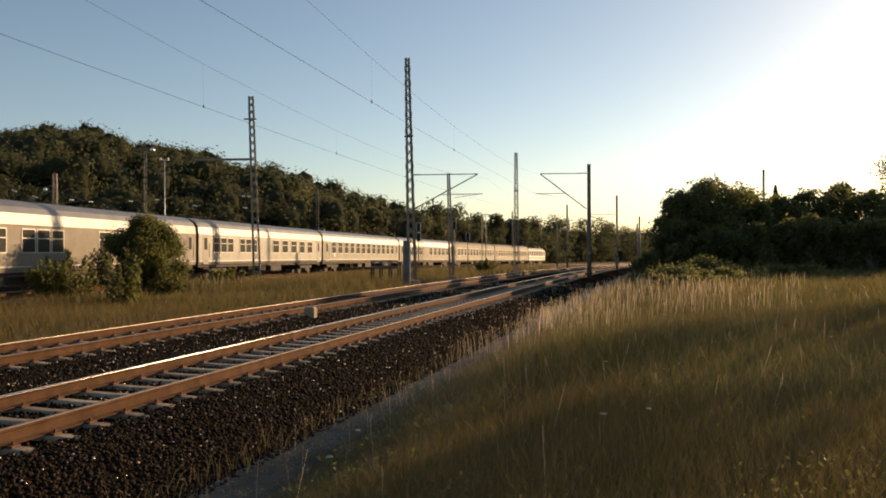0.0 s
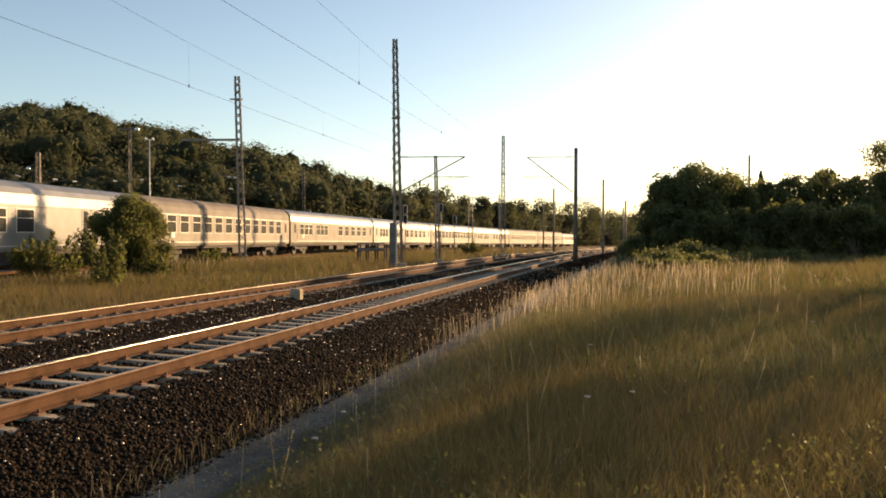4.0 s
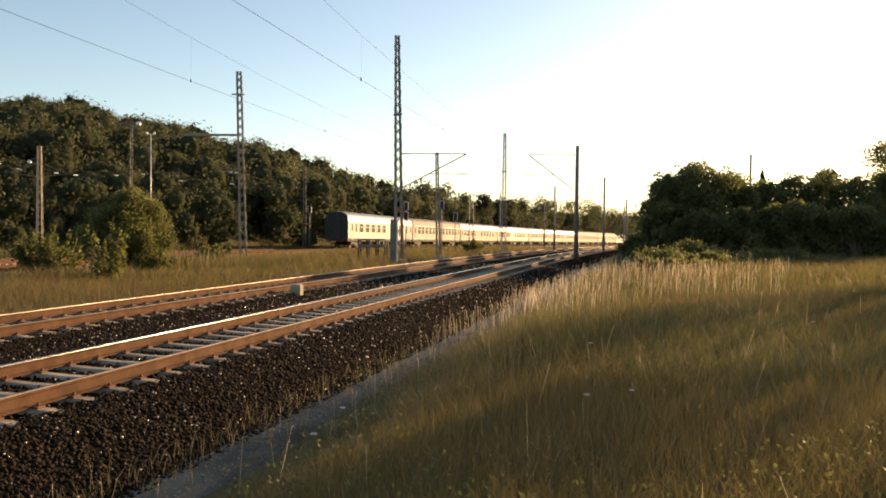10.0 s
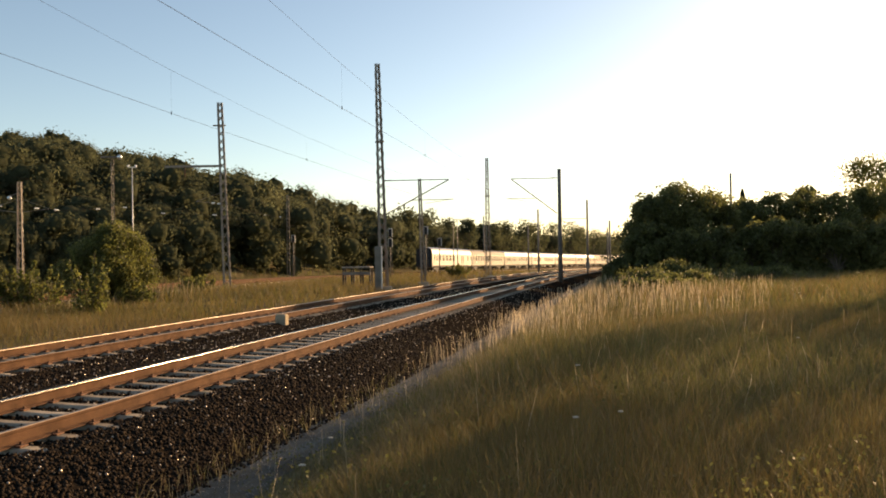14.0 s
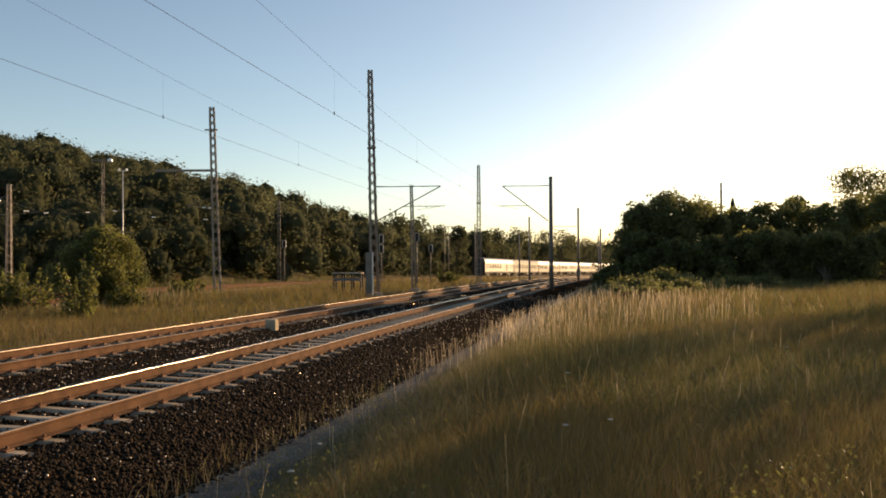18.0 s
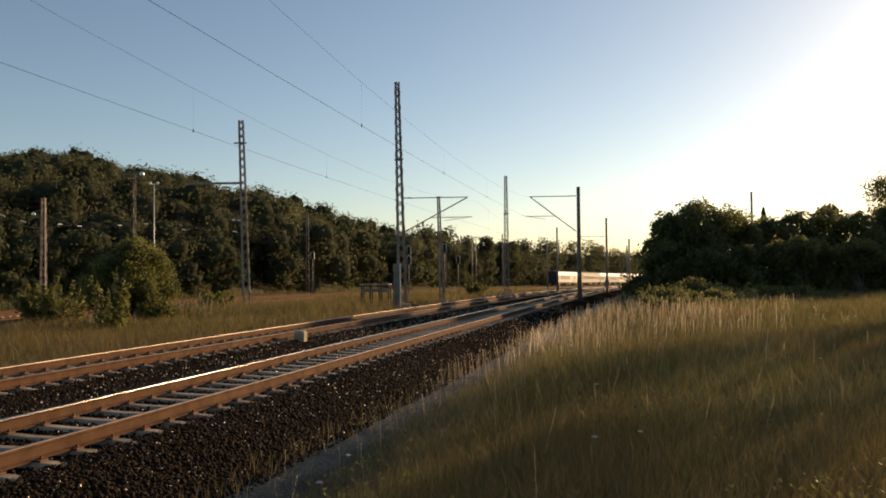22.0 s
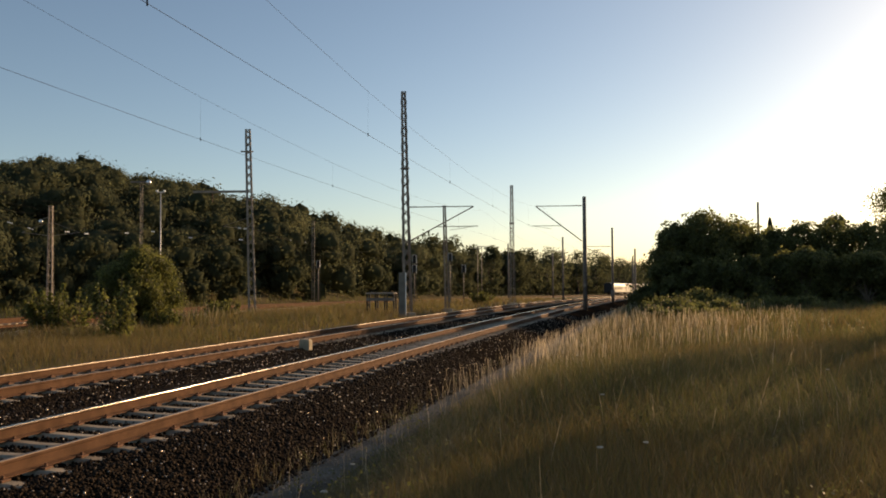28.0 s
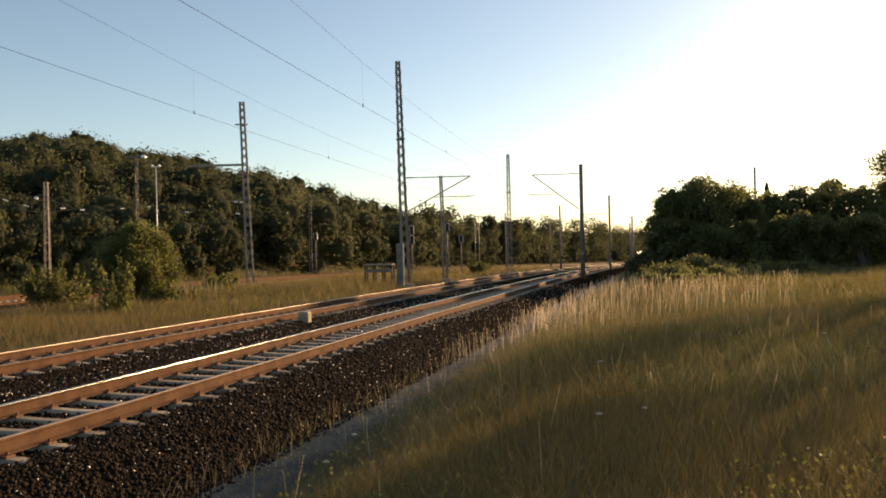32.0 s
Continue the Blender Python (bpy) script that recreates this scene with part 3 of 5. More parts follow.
part("lamp_bracket", Shape().rod((0, 0, 7.0), (-0.6, -0.1, 6.75), 0.025), M_STEEL, mast_l)
part("lamp_head", Shape().lathe([(0.04, 0.14), (0.11, 0.1), (0.14, 0.04), (0.14, -0.04), (0.1, -0.11), (0.03, -0.14)], 14, "z", (-0.62, -0.12, 6.6)), M_MIRROR, mast_l, "small round lamp", True)
x, y, _ = at(562, 105)
lattice_mast("slender lattice mast in front of the woods", x, y, gz(x, y) - 0.1, at(562, 105, 332)[2] - gz(x, y), 0.40, 0.3, 10, 0.6, True, 0.45, False, 0.022)


def solid_mast(label, px, d, top, r0, r1, arm=None):
    x, y, _ = at(px, d)
    g = gz(x, y) - 0.1
    h = at(px, d, top)[2] - g
    t = thing("pole_mast", label, "catenary mast", pose(x, y, g, 0, 0, -15), group="overhead line masts")
    part("shaft", Shape().rod((0, 0, 0), (0, 0, h), r0, r1, 14), M_POLE, t, "", True)
    part("cap", Shape().lathe([(r1 * 1.1, h), (r1 * 1.1, h + 0.05), (r1 * 0.5, h + 0.09)], 12), M_POLE, t)
    part("mast_plate", Shape().box(0, -r0 - 0.006, 2.4, 0.16, 0.012, 0.22, 0.004), M_STEEL, t, "small weathered plate")
    return t, g


mast_e, g = solid_mast("round pole mast with a bracket arm over the near track", 1043, 60, 294, 0.17, 0.13)
cantilever(mast_e, at(1043, 60, 308)[2] - g, at(1043, 60, 343)[2] - g, 3.55, -1, at(1043, 60, 371)[2] - g)
mast_f, g = solid_mast("round pole mast beyond the near bracket mast", 1092, 92, 349, 0.14, 0.11)
cantilever(mast_f, at(1092, 92, 381)[2] - g, at(1092, 92, 392)[2] - g, 3.3, -1, at(1092, 92, 401)[2] - g)
part("switch_box", Shape().box(0, -0.2, 1.6, 0.42, 0.4, 0.75, 0.03), M_POLE, mast_f, "dark box on the pole")
solid_mast("thin round pole mast beside the second track", 1004, 98, 365, 0.13, 0.10)
solid_mast("distant thin pole mast", 1132, 150, 386, 0.20, 0.16)
solid_mast("distant thin pole mast", 1128, 185, 398, 0.2, 0.16)
solid_mast("distant thin pole mast before the woods", 986, 165, 393, 0.17, 0.14)
solid_mast("distant thin pole mast before the woods", 907, 170, 376, 0.16, 0.13)
solid_mast("pole rising behind the hedge", 1352, 70, 305, 0.12, 0.09)


# ---- overhead wires ----
def wire(name, label, pts, r, sag=0.0, material=M_WIRE):
    sh = Shape()
    fine = []
    for a, b in zip(pts[:-1], pts[1:]):
        a, b = Vector(a), Vector(b)
        for i in range(12):
            f = i / 12
            fine.append(a.lerp(b, f) - Vector((0, 0, 4 * sag * f * (1 - f))))
    fine.append(Vector(pts[-1]))
    sh.chain(fine, r, 5)
    return thing(name, label, "overhead wire", group="overhead wires", shape=sh, material=material), fine


def catenary(spans, label):
    pts_c = [(x, y, 5.46 + float(fall(y))) for x, y in spans]
    pts_m = [(x, y, 7.25 + float(fall(y))) for x, y in spans]
    wire("contact_wire", "thin contact wire over the " + label, pts_c, 0.0041, 0.2)
    _, fm = wire("messenger_wire", "sagging carrier wire over the " + label, pts_m, 0.0031, 1.2)
    for k in (9, 13, 15, 17, 19, 22, 25, 28, 31, 34):
        p = fm[k]
        u = (k % 12) / 12
        j = k // 12
        q = Vector(pts_c[j]).lerp(Vector(pts_c[j + 1]), u) - Vector((0, 0, 0.8 * u * (1 - u)))
        sh = Shape().rod(p, q, 0.0014, None, 4).rod(q + Vector((0, 0, -0.03)), q + Vector((0, 0, 0.05)), 0.013, None, 6)
        thing("dropper", "short dropper wire between carrier and contact wire", "overhead wire", group="droppers", shape=sh, material=M_WIRE)


catenary([(-17.2, -48), (-4.77, 6), (7.65, 60), (22.3, 112), (38, 165)], "near track")
catenary([(-20.6, -48), (-8.82, 6), (3.3, 62), (17.6, 114), (33, 167)], "second track")
for ln, what in ((MAIN, "main line"), (SIDE, "siding")):
    wire("contact_wire", "thin contact wire over the " + what, [on(ln, s, 5.3)[:3] for s in range(-60, 260, 50)], 0.0045)
    wire("messenger_wire", "sagging carrier wire over the " + what, [on(ln, s, 6.7)[:3] for s in range(-60, 260, 50)], 0.0035, 1.0)


# ---- yard lamps, signals and small lineside things ----
x, y, _ = at(258, 66)
g = gz(x, y)
lamp = thing("yard_lamp", "tall lattice lamp post with a level arm and round lamp", "lamp post", pose(x, y, g))
h = at(258, 66, 264)[2] - g
sh = Shape()
for i, j in ((-1, -1), (1, -1), (1, 1), (-1, 1)):
    sh.rod((i * 0.10, j * 0.10, 0), (i * 0.085, j * 0.085, h), 0.014, None, 5)
k, hh = 1, 0.2
while hh < h - 0.75:
    w = 0.10 - 0.015 * hh / h
    sh.rod((-k * w, -w, hh), (k * w, -w, hh + 0.75), 0.018, None, 4)
    k, hh = -k, hh + 0.75
part("lattice_post", sh, M_STEEL, lamp)
part("arm", Shape().box(-0.1, 0, h + 0.05, 1.6, 0.16, 0.13, 0.02), M_POLE, lamp)
part("lamp_head", Shape().lathe([(0.05, 0.19), (0.13, 0.15), (0.18, 0.08), (0.2, 0.0), (0.18, -0.08), (0.13, -0.15), (0.05, -0.19)], 16, "z", (0.6, -0.1, h + 0.02)), M_MIRROR, lamp, "round pale lamp glass", True)
x, y, _ = at(292, 68)
g = gz(x, y)
h = at(292, 68, 281)[2] - g
lamp = thing("yard_lamp", "slim pale lamp post with two small lamp heads", "lamp post", pose(x, y, g))
part("post", Shape().rod((0, 0, 0), (0, 0, h), 0.06, 0.04, 10), M_PALE, lamp, "", True)
part("crossbar", Shape().box(0, 0, h, 0.7, 0.08, 0.08, 0.01), M_PALE, lamp)
for sx in (-0.3, 0.3):
    part("lamp_head", Shape().box(sx, -0.05, h + 0.1, 0.16, 0.2, 0.14, 0.02), M_LAMPGLASS, lamp)


def signal(px, d, top, label, arms=1, ladder=True):
    x, y, _ = at(px, d)
    g = gz(x, y)
    h = at(px, d, top)[2] - g
    t = thing("railway_signal", label, "signal", pose(x, y, g), group="signals")
    part("post", Shape().rod((0, 0, 0), (0, 0, h), 0.055, 0.045, 10), M_STEEL, t, "", True)
    for i in range(arms):
        z = h - 0.35 - i * 1.0
        part("backboard", Shape().box(0.0, -0.12, z, 0.34, 0.06, 0.8, 0.03), M_UNDER, t, "dark signal board")
        # Sunlight on the board's edges is painted as pale strips, widest sunward.
        part("board_rim", Shape().box(0.205, -0.13, z, 0.07, 0.16, 0.86, 0.008).box(-0.19, -0.13, z, 0.04, 0.16, 0.86, 0.008).box(0.0, -0.13, z + 0.43, 0.36, 0.16, 0.05, 0.008), M_PALE, t, "pale rim standing for the board's sunlit edges")
        for dz in (-0.2, 0.2):
            part("lens_hood", Shape().rod((0, -0.14, z + dz), (0, -0.36, z + dz - 0.02), 0.1, 0.11, 10), M_UNDER, t)
    if ladder:
        sh = Shape()
        for sx in (-0.18, 0.18):
            sh.rod((sx, 0.2, 0), (sx, 0.2, h - 0.8), 0.014, None, 5)
        for i in range(int((h - 0.8) / 0.3)):
            sh.rod((-0.18, 0.2, 0.3 * i + 0.2), (0.18, 0.2, 0.3 * i + 0.2), 0.012, None, 4)
        part("ladder", sh, M_STEEL, t)
    return t


signal(741, 84, 396, "tall signal post with a dark board and ladder", 2)
signal(804, 88, 393, "signal post with a dark board beside the main line", 1)
signal(828, 92, 414, "low signal with a black head", 1, False)
signal(571, 100, 405, "small signal post before the woods", 1)
for px, d, top in ((853, 125, 383), (860, 125, 380)):
    x, y, _ = at(px, d)
    g = gz(x, y)
    h = at(px, d, top)[2] - g
    t = thing("yard_lamp", "thin lamp post with a level arm in the yard", "lamp post", pose(x, y, g), group="yard lamps")
    part("post", Shape().rod((0, 0, 0), (0, 0, h), 0.075, 0.055, 8), M_STEEL, t, "", True)
    part("arm", Shape().box(0, 0, h, 1.3, 0.1, 0.1, 0.01), M_STEEL, t)

def span_wire(ends, beads):
    """A cross-span wire between sight lines (px, distance, height line), with pale insulators at some of its stretch."""
    a, b = (Vector(at(*e)) for e in ends)
    t = thing("span_wire", "dark cross-span wire with small pale porcelain insulators", "overhead wire", pose(*a), group="cross-span wires")
    part("strand", Shape().chain([(b - a) * f - Vector((0, 0, 1.2 * f * (1 - f))) for f in (0, 0.2, 0.4, 0.6, 0.8, 1.0)], 0.008, 5), M_WIRE, t)
    for f in beads:
        p = (b - a) * f - Vector((0, 0, 1.2 * f * (1 - f)))
        d = (b - a).normalized()
        sh = Shape()
        for k in (-0.14, 0.0, 0.14):
            sh.rod(p + d * (k - 0.05), p + d * (k + 0.05), 0.05, 0.028, 10)
        part("insulator", sh, M_LAMPGLASS, t, "pale porcelain insulator")


span_wire(((-60, 58, 296), (97, 58, 352)), (0.55, 0.78))
span_wire(((99, 58, 346), (258, 66, 350)), (0.16, 0.36, 0.82))
span_wire(((258, 66, 346), (449, 60, 366)), (0.12, 0.48, 0.93))
span_wire(((452, 60, 345), (562, 105, 372)), (0.5, 0.8))

# a low rack of old rails on posts
x, y, _ = at(683, 58)
g = gz(x, y)
rack = thing("rail_rack", "low weathered rack of posts and rails in the grass", "rack", pose(x, y, g, 0, 0, -9))
zt = at(683, 58, 463)[2] - g
# Posts coloured dark, top rails paler: the sun on the top is painted in.
for i, px in enumerate((-0.95, -0.35, 0.3, 0.95)):
    for dy in (-0.35, 0.35):
        part("post", Shape().box(px, dy, zt / 2, 0.10, 0.10, zt, 0.012), M_UNDER, rack)
for dy in (-0.38, -0.13, 0.12, 0.37):
    part("top_rail", Shape().box(0.05 * dy, dy, zt + 0.045, 2.0, 0.22, 0.09, 0.012), M_WOOD, rack, "weathered rail, paler than the posts for its sunlit top")
for dy in (-0.42, 0.42):
    part("side_rail", Shape().box(0, dy, zt * 0.72, 2.0, 0.05, 0.2, 0.01), M_POLE, rack)

# concrete marker between the tracks
x, y, z, a = on(NEAR, 0)
mx, my, _ = at(549, 25)
marker = thing("marker_stone", "small square concrete marker between the tracks", "marker", pose(mx, my, -0.42, 0, 0, -15))
part("block", Shape().box(0, 0, 0.22, 0.33, 0.28, 0.46, 0.025), M_TAN, marker)
part("cap_plate", Shape().box(0, 0, 0.46, 0.28, 0.23, 0.02, 0.005), M_TAN, marker)


# ---- leaves, bushes, trees ----
def leaf_quads(c, size, out=None, spread=1.7):
    """Small creased leaves or sprays at centres c, in random turns, or lying over the skin of their clump whose outward ways are out."""
    n = len(c)
    r = turns(n)
    if out is not None:
        w = out + spread * rng.normal(size=(n, 3)) * 0.6
        w /= np.linalg.norm(w, axis=1, keepdims=True)
        u = np.cross(w, r[:, :, 0])
        u /= np.linalg.norm(u, axis=1, keepdims=True) + 1e-9
        r = np.stack((u, np.cross(w, u), w), -1)
    k = np.array([(-1, 0, 0), (0, -0.55, 0.12), (1, 0, 0), (0, 0.55, 0.12)])
    v = np.einsum("nij,kj->nki", r, k) * np.asarray(size)[:, None, None] + c[:, None]
    return v.reshape(-1, 3), np.arange(4 * n).reshape(n, 4)


def clumps(n, centres, radii, shell=0.55, stray=0.25):
    """Points spread in lumps, denser toward the skin of each, and their outward ways."""
    i = rng.integers(0, len(centres), n)
    d = rng.normal(size=(n, 3))
    d /= np.linalg.norm(d, axis=1, keepdims=True)
    r = radii[i] * (shell + (1 - shell) * rng.random(n)) * (1 + stray * np.clip(rng.normal(size=n), -2, 2))
    return centres[i] + d * r[:, None] * np.array([1, 1, 0.9]), d


def crown_points(n, rx, ry, h0, h1, lumps, top=0.7, lump=0.34, stray=0.16):
    """Lumps within a tapering ellipsoid from height h0 to h1: points, outward ways, centres of the lumps."""
    th, zz = rng.uniform(0, math.tau, lumps), rng.random(lumps) ** 0.8
    wid = np.sin(np.pi * np.clip(0.18 + 0.82 * zz, 0, 1)) ** top
    rad = np.sqrt(rng.random(lumps)) * 0.95
    cen = np.stack((np.cos(th) * rad * wid * rx, np.sin(th) * rad * wid * ry, h0 + (h1 - h0) * (0.06 + 0.84 * zz)), -1)
    rr = lump * min(rx, (h1 - h0) / 2) * rng.uniform(0.6, 1.25, lumps)
    return (*clumps(n, cen, rr, 0.55, stray), cen)


def limbs(cen, h0, r, count, lean=0.0):
    sh = Shape()
    fork = (lean, 0, h0)
    sh.rod((0, 0, -0.2), (lean * 0.5, 0, h0 * 0.5), r, r * 0.8, 8).rod((lean * 0.5, 0, h0 * 0.5), fork, r * 0.8, r * 0.65, 8)
    for c in cen[:count]:
        c = Vector(c)
        mid = Vector(fork).lerp(c, 0.55) + Vector((0, 0, 0.1 * (c - Vector(fork)).length))
        sh.rod(fork, mid, r * 0.45, r * 0.25, 6).rod(mid, c, r * 0.25, r * 0.08, 5)
    return sh


def bush(name, label, x, y, rx, ry, h, n, size, material, z=None, low=0.1, lumps=26, turn=0, category="bush", top=0.7, extra=0, lump=0.34, stray=0.16):
    t = thing(name, label, category, pose(x, y, gz(x, y) if z is None else z, 0, 0, turn))
    pts, out, cen = crown_points(n, rx, ry, low, h, lumps, top, lump, stray)
    if extra:
        tip = np.stack((rng.normal(0, rx * 0.28, extra), rng.normal(0, ry * 0.28, extra), h * rng.uniform(0.8, 1.0, extra)), -1)
        more, ways = clumps(extra * 14, tip, np.full(extra, 0.22))
        pts, out = np.concatenate((pts, more)), np.concatenate((out, ways))
    tagged(part("stem", limbs(cen, max(low, 0.35 if h > 1.2 else 0.1), 0.02 + 0.02 * h, 14), M_BARK, t, "woody stems"), kind="stuff" if h < 1.2 else "")
    v, f = leaf_quads(pts, size * rng.uniform(0.6, 1.3, len(pts)), out)
    part("foliage", quick_mesh("foliage", v, f, material), material, t, "dense leafy crown")
    return t


x, y, _ = at(254, 40)
bush("bush", "round green leafy bush standing in the dry grass", x, y, 2.3, 2.0, at(254, 40, 380)[2] - gz(x, y), 42000, 0.062, M_YOUNG, lumps=80)


def shrub(label, x, y, wide, h, stems, per, size):
    """A loose shrub: bent upright shoots, leaved along their length."""
    t = thing("shrub", label, "shrub", pose(x, y, gz(x, y)))
    sh, pts = Shape(), []
    for i in range(stems):
        a, r = rng.uniform(0, math.tau), wide * math.sqrt(rng.random())
        hh = h * rng.uniform(0.55, 1.0) * (1 - 0.35 * (r / wide) ** 2)
        p0 = Vector((math.cos(a) * r * 0.45, math.sin(a) * r * 0.35, -0.1))
        p2 = Vector((math.cos(a) * r, math.sin(a) * r * 0.8, hh))
        p1 = p0.lerp(p2, 0.5) + Vector((0, 0, 0.15 * hh))
        sh.chain([p0, p1, p2], 0.012, 5)
        for u in np.sort(rng.random(per)):
            u = 0.15 + 0.87 * u
            p = p0 * (1 - u) ** 2 + p1 * (2 * u * (1 - u)) + p2 * u * u
            w = 0.17 * (1.15 - u)
            pts.append((p[0] + rng.normal(0, w), p[1] + rng.normal(0, w), p[2] + rng.normal(0, 0.06)))
    part("stem", sh, M_BARK, t, "thin bent woody shoots")
    v, f = leaf_quads(np.array(pts), size * rng.uniform(0.6, 1.3, len(pts)))
    part("foliage", quick_mesh("foliage", v, f, M_YOUNG), M_YOUNG, t, "loose green leaves")


x, y, _ = at(112, 33)
shrub("low loose green shrub in the grass", x, y, 1.5, at(112, 33, 438)[2] - gz(x, y), 32, 95, 0.082)
x, y, _ = at(214, 31)
shrub("upright young shrub with loose twigs", x, y, 0.95, at(212, 31, 422)[2] - gz(x, y), 15, 75, 0.08)
x, y, _ = at(300, 38)
shrub("small shrub at the foot of the round bush", x, y, 1.0, 1.2, 18, 90, 0.07)
x, y, _ = at(400, 52)
shrub("low straggling shrub before the main line", x, y, 1.3, 1.2, 30, 70, 0.08)
x, y, _ = at(860, 92)
shrub("low straggling shrub beside the main line", x, y, 1.6, 1.6, 30, 60, 0.1)

# hedge of bushes and trees at the edge of the meadow: sight line, distance, half width, top, leaves
for px, d, rx, top, n, label in ((1212, 50, 2.0, 338, 9000, "broad leafy bush at the end of the hedge"), (1262, 51, 2.6, 317, 12000, "tall rounded leafy bush in the hedge"),
                                 (1152, 48, 1.3, 452, 3000, "low leafy bush at the hedge's end"), (1190, 49, 1.4, 400, 4600, "low leafy bush at the foot of the hedge"), (1318, 52, 2.0, 336, 7500, "leafy bush in the hedge"),
                                 (1378, 54, 2.3, 349, 7500, "leafy bush in the hedge"), (1432, 55, 2.0, 332, 7000, "leafy bush in the hedge"),
                                 (1482, 55, 1.7, 333, 6000, "leafy bush in the hedge"), (1535, 54, 2.1, 343, 6000, "leafy bush in the hedge"),
                                 (1592, 55, 2.2, 326, 6500, "leafy bush in the hedge"), (1650, 55, 2.3, 310, 6500, "tall leafy bush in the hedge"), (1712, 55, 2.4, 305, 5000, "tall leafy bush in the hedge")):
    x, y, _ = at(px, d)
    bush("hedge_bush", label, x, y, rx, rx * 0.9, at(px, d, top)[2] - gz(x, y), int(n * 1.8), 0.10, M_LEAF, lumps=60, low=0.0, top=0.45, extra=12)
# Bushes hidden behind the front hedge, added to cast shade over the tracks.
for i in range(9):
    y = 60 + i * 9.0
    x = 0.275 * y + 1.7 + 0.3 * math.sin(i * 2.1)
    bush("hedge_bush", "unseen hedge bush added to shade the tracks", x, y, 2.0, 3.6, (5.2, 6.0)[i] if i < 2 else 7.3 + 0.4 * math.sin(i * 1.7), 4800, 0.2, M_LEAF, lumps=26, low=0.05, top=0.55)
for px, d, rx, top, n in ((1220, 47, 1.6, 420, 3000), (1270, 47, 1.7, 405, 3600), (1330, 47, 1.8, 395, 4600), (1385, 47.5, 1.8, 392, 4600), (1435, 47, 1.8, 388, 4600), (1490, 47, 1.8, 385, 4600), (1545, 46, 1.9, 385, 4600), (1600, 46, 1.9, 380, 4600), (1660, 46, 1.9, 375, 4600)):
    x, y, _ = at(px, d)
    bush("shrub", "low brambly shrub at the hedge's foot", x, y, rx, rx * 0.7, at(px, d, top)[2] - gz(x, y), n, 0.11, M_LEAF, lumps=24, low=0.0, category="shrub", top=0.45)


# brambles creeping from the hedge into the meadow: sight line, distance, half width, height, leaves
for px, d, rx, h, n in ((1172, 33, 1.0, 0.5, 2600), (1205, 31, 1.1, 0.55, 2600), (1240, 32, 1.2, 0.65, 2600), (1278, 34, 1.2, 0.7, 2600),
                        (1318, 37, 1.3, 0.8, 2600), (1195, 37, 1.4, 0.9, 2600), (1250, 39, 1.5, 1.1, 2600), (1372, 40, 1.5, 0.7, 2400), (1430, 41, 1.6, 0.7, 2400)):
    x, y, _ = at(px, d)
    bush("bramble", "low dark brambles creeping out into the meadow grass", x, y, rx, rx * 0.8, h, n, 0.06, M_LEAF, lumps=24, low=0.0, category="shrub", top=0.4, lump=0.75, stray=0.35)


def tree(label, x, y, h, rx, n, size, material, low=0.3, lumps=40, name="tree", z=None, top=0.7, lump=0.3):
    t = thing(name, label, "tree", pose(x, y, gz(x, y) if z is None else z, 0, 0, (x * 57) % 360))
    pts, out, cen = crown_points(n, rx, rx, h * low, h, lumps, top, lump)
    part("trunk", limbs(cen, h * max(low, 0.2), 0.02 * h + 0.04, 16), M_BARK, t, "brown trunk and limbs")
    v, f = leaf_quads(pts, size * rng.uniform(0.6, 1.3, len(pts)), out)
    part("crown", quick_mesh("crown", v, f, material), material, t, "green leafy crown")
    return t


for px, d, top, rx in ((1606, 72, 272, 3.6), (1690, 74, 262, 3.8)):
    x, y, _ = at(px, d)
    tree("broadleaf tree at the edge of the meadow", x, y, at(px, d, top)[2] - gz(x, y), rx, 12000, 0.11, M_YOUNG, 0.03, 46, "tree", None, 0.5, 0.45)


# Unseen trees off to the right, added to throw thin shade on the foreground.
for x, y, h in ((19.0, 26.6, 5.8), (18.2, 22.4, 6.4), (19.8, 18.2, 7.2), (22.2, 15.2, 7.2), (25.2, 12.4, 7.6)):
    tree("unseen broadleaf tree added to shade the meadow", x, y, h, 2.6, 1150, 0.14, M_YOUNG, 0.04)


def conifer(label, x, y, h, r, n=2600, z=None):
    t = thing("conifer", label, "tree", pose(x, y, gz(x, y) if z is None else z))
    part("trunk", Shape().rod((0, 0, 0), (0, 0, h * 0.96), 0.018 * h, 0.02, 8), M_BARK, t)
    k = rng.random(n) ** 0.7
    tier = np.floor(k * 12) / 12 + 0.083 * rng.random(n) ** 2
    th = rng.uniform(0, math.tau, n)
    rad = r * (1 - np.clip(tier, 0, 1)) * (0.2 + 0.8 * np.sqrt(rng.random(n))) + 0.03
    pts = np.stack((np.cos(th) * rad, np.sin(th) * rad, h * (0.1 + 0.9 * np.clip(tier, 0, 1)) - rad * 0.25), -1)
    v, f = leaf_quads(pts, 0.036 * h ** 0.75 * rng.uniform(0.6, 1.3, n) * (1.15 - 0.6 * tier))
    part("branches", quick_mesh("branches", v, f, M_NEEDLE), M_NEEDLE, t, "dark tiered branches")
    return t


x, y, _ = at(1490, 66)
tree("broadleaf tree rising behind the hedge", x, y, at(1490, 66, 320)[2] - gz(x, y), 1.7, 3600, 0.13, M_LEAF, 0.1, 40, "tree", None, 0.6, 0.5)
for px, d, top, r in ((1373, 68, 331, 1.6),):
    x, y, _ = at(px, d)
    conifer("dark conifer rising behind the hedge", x, y, at(px, d, top)[2] - gz(x, y), r)

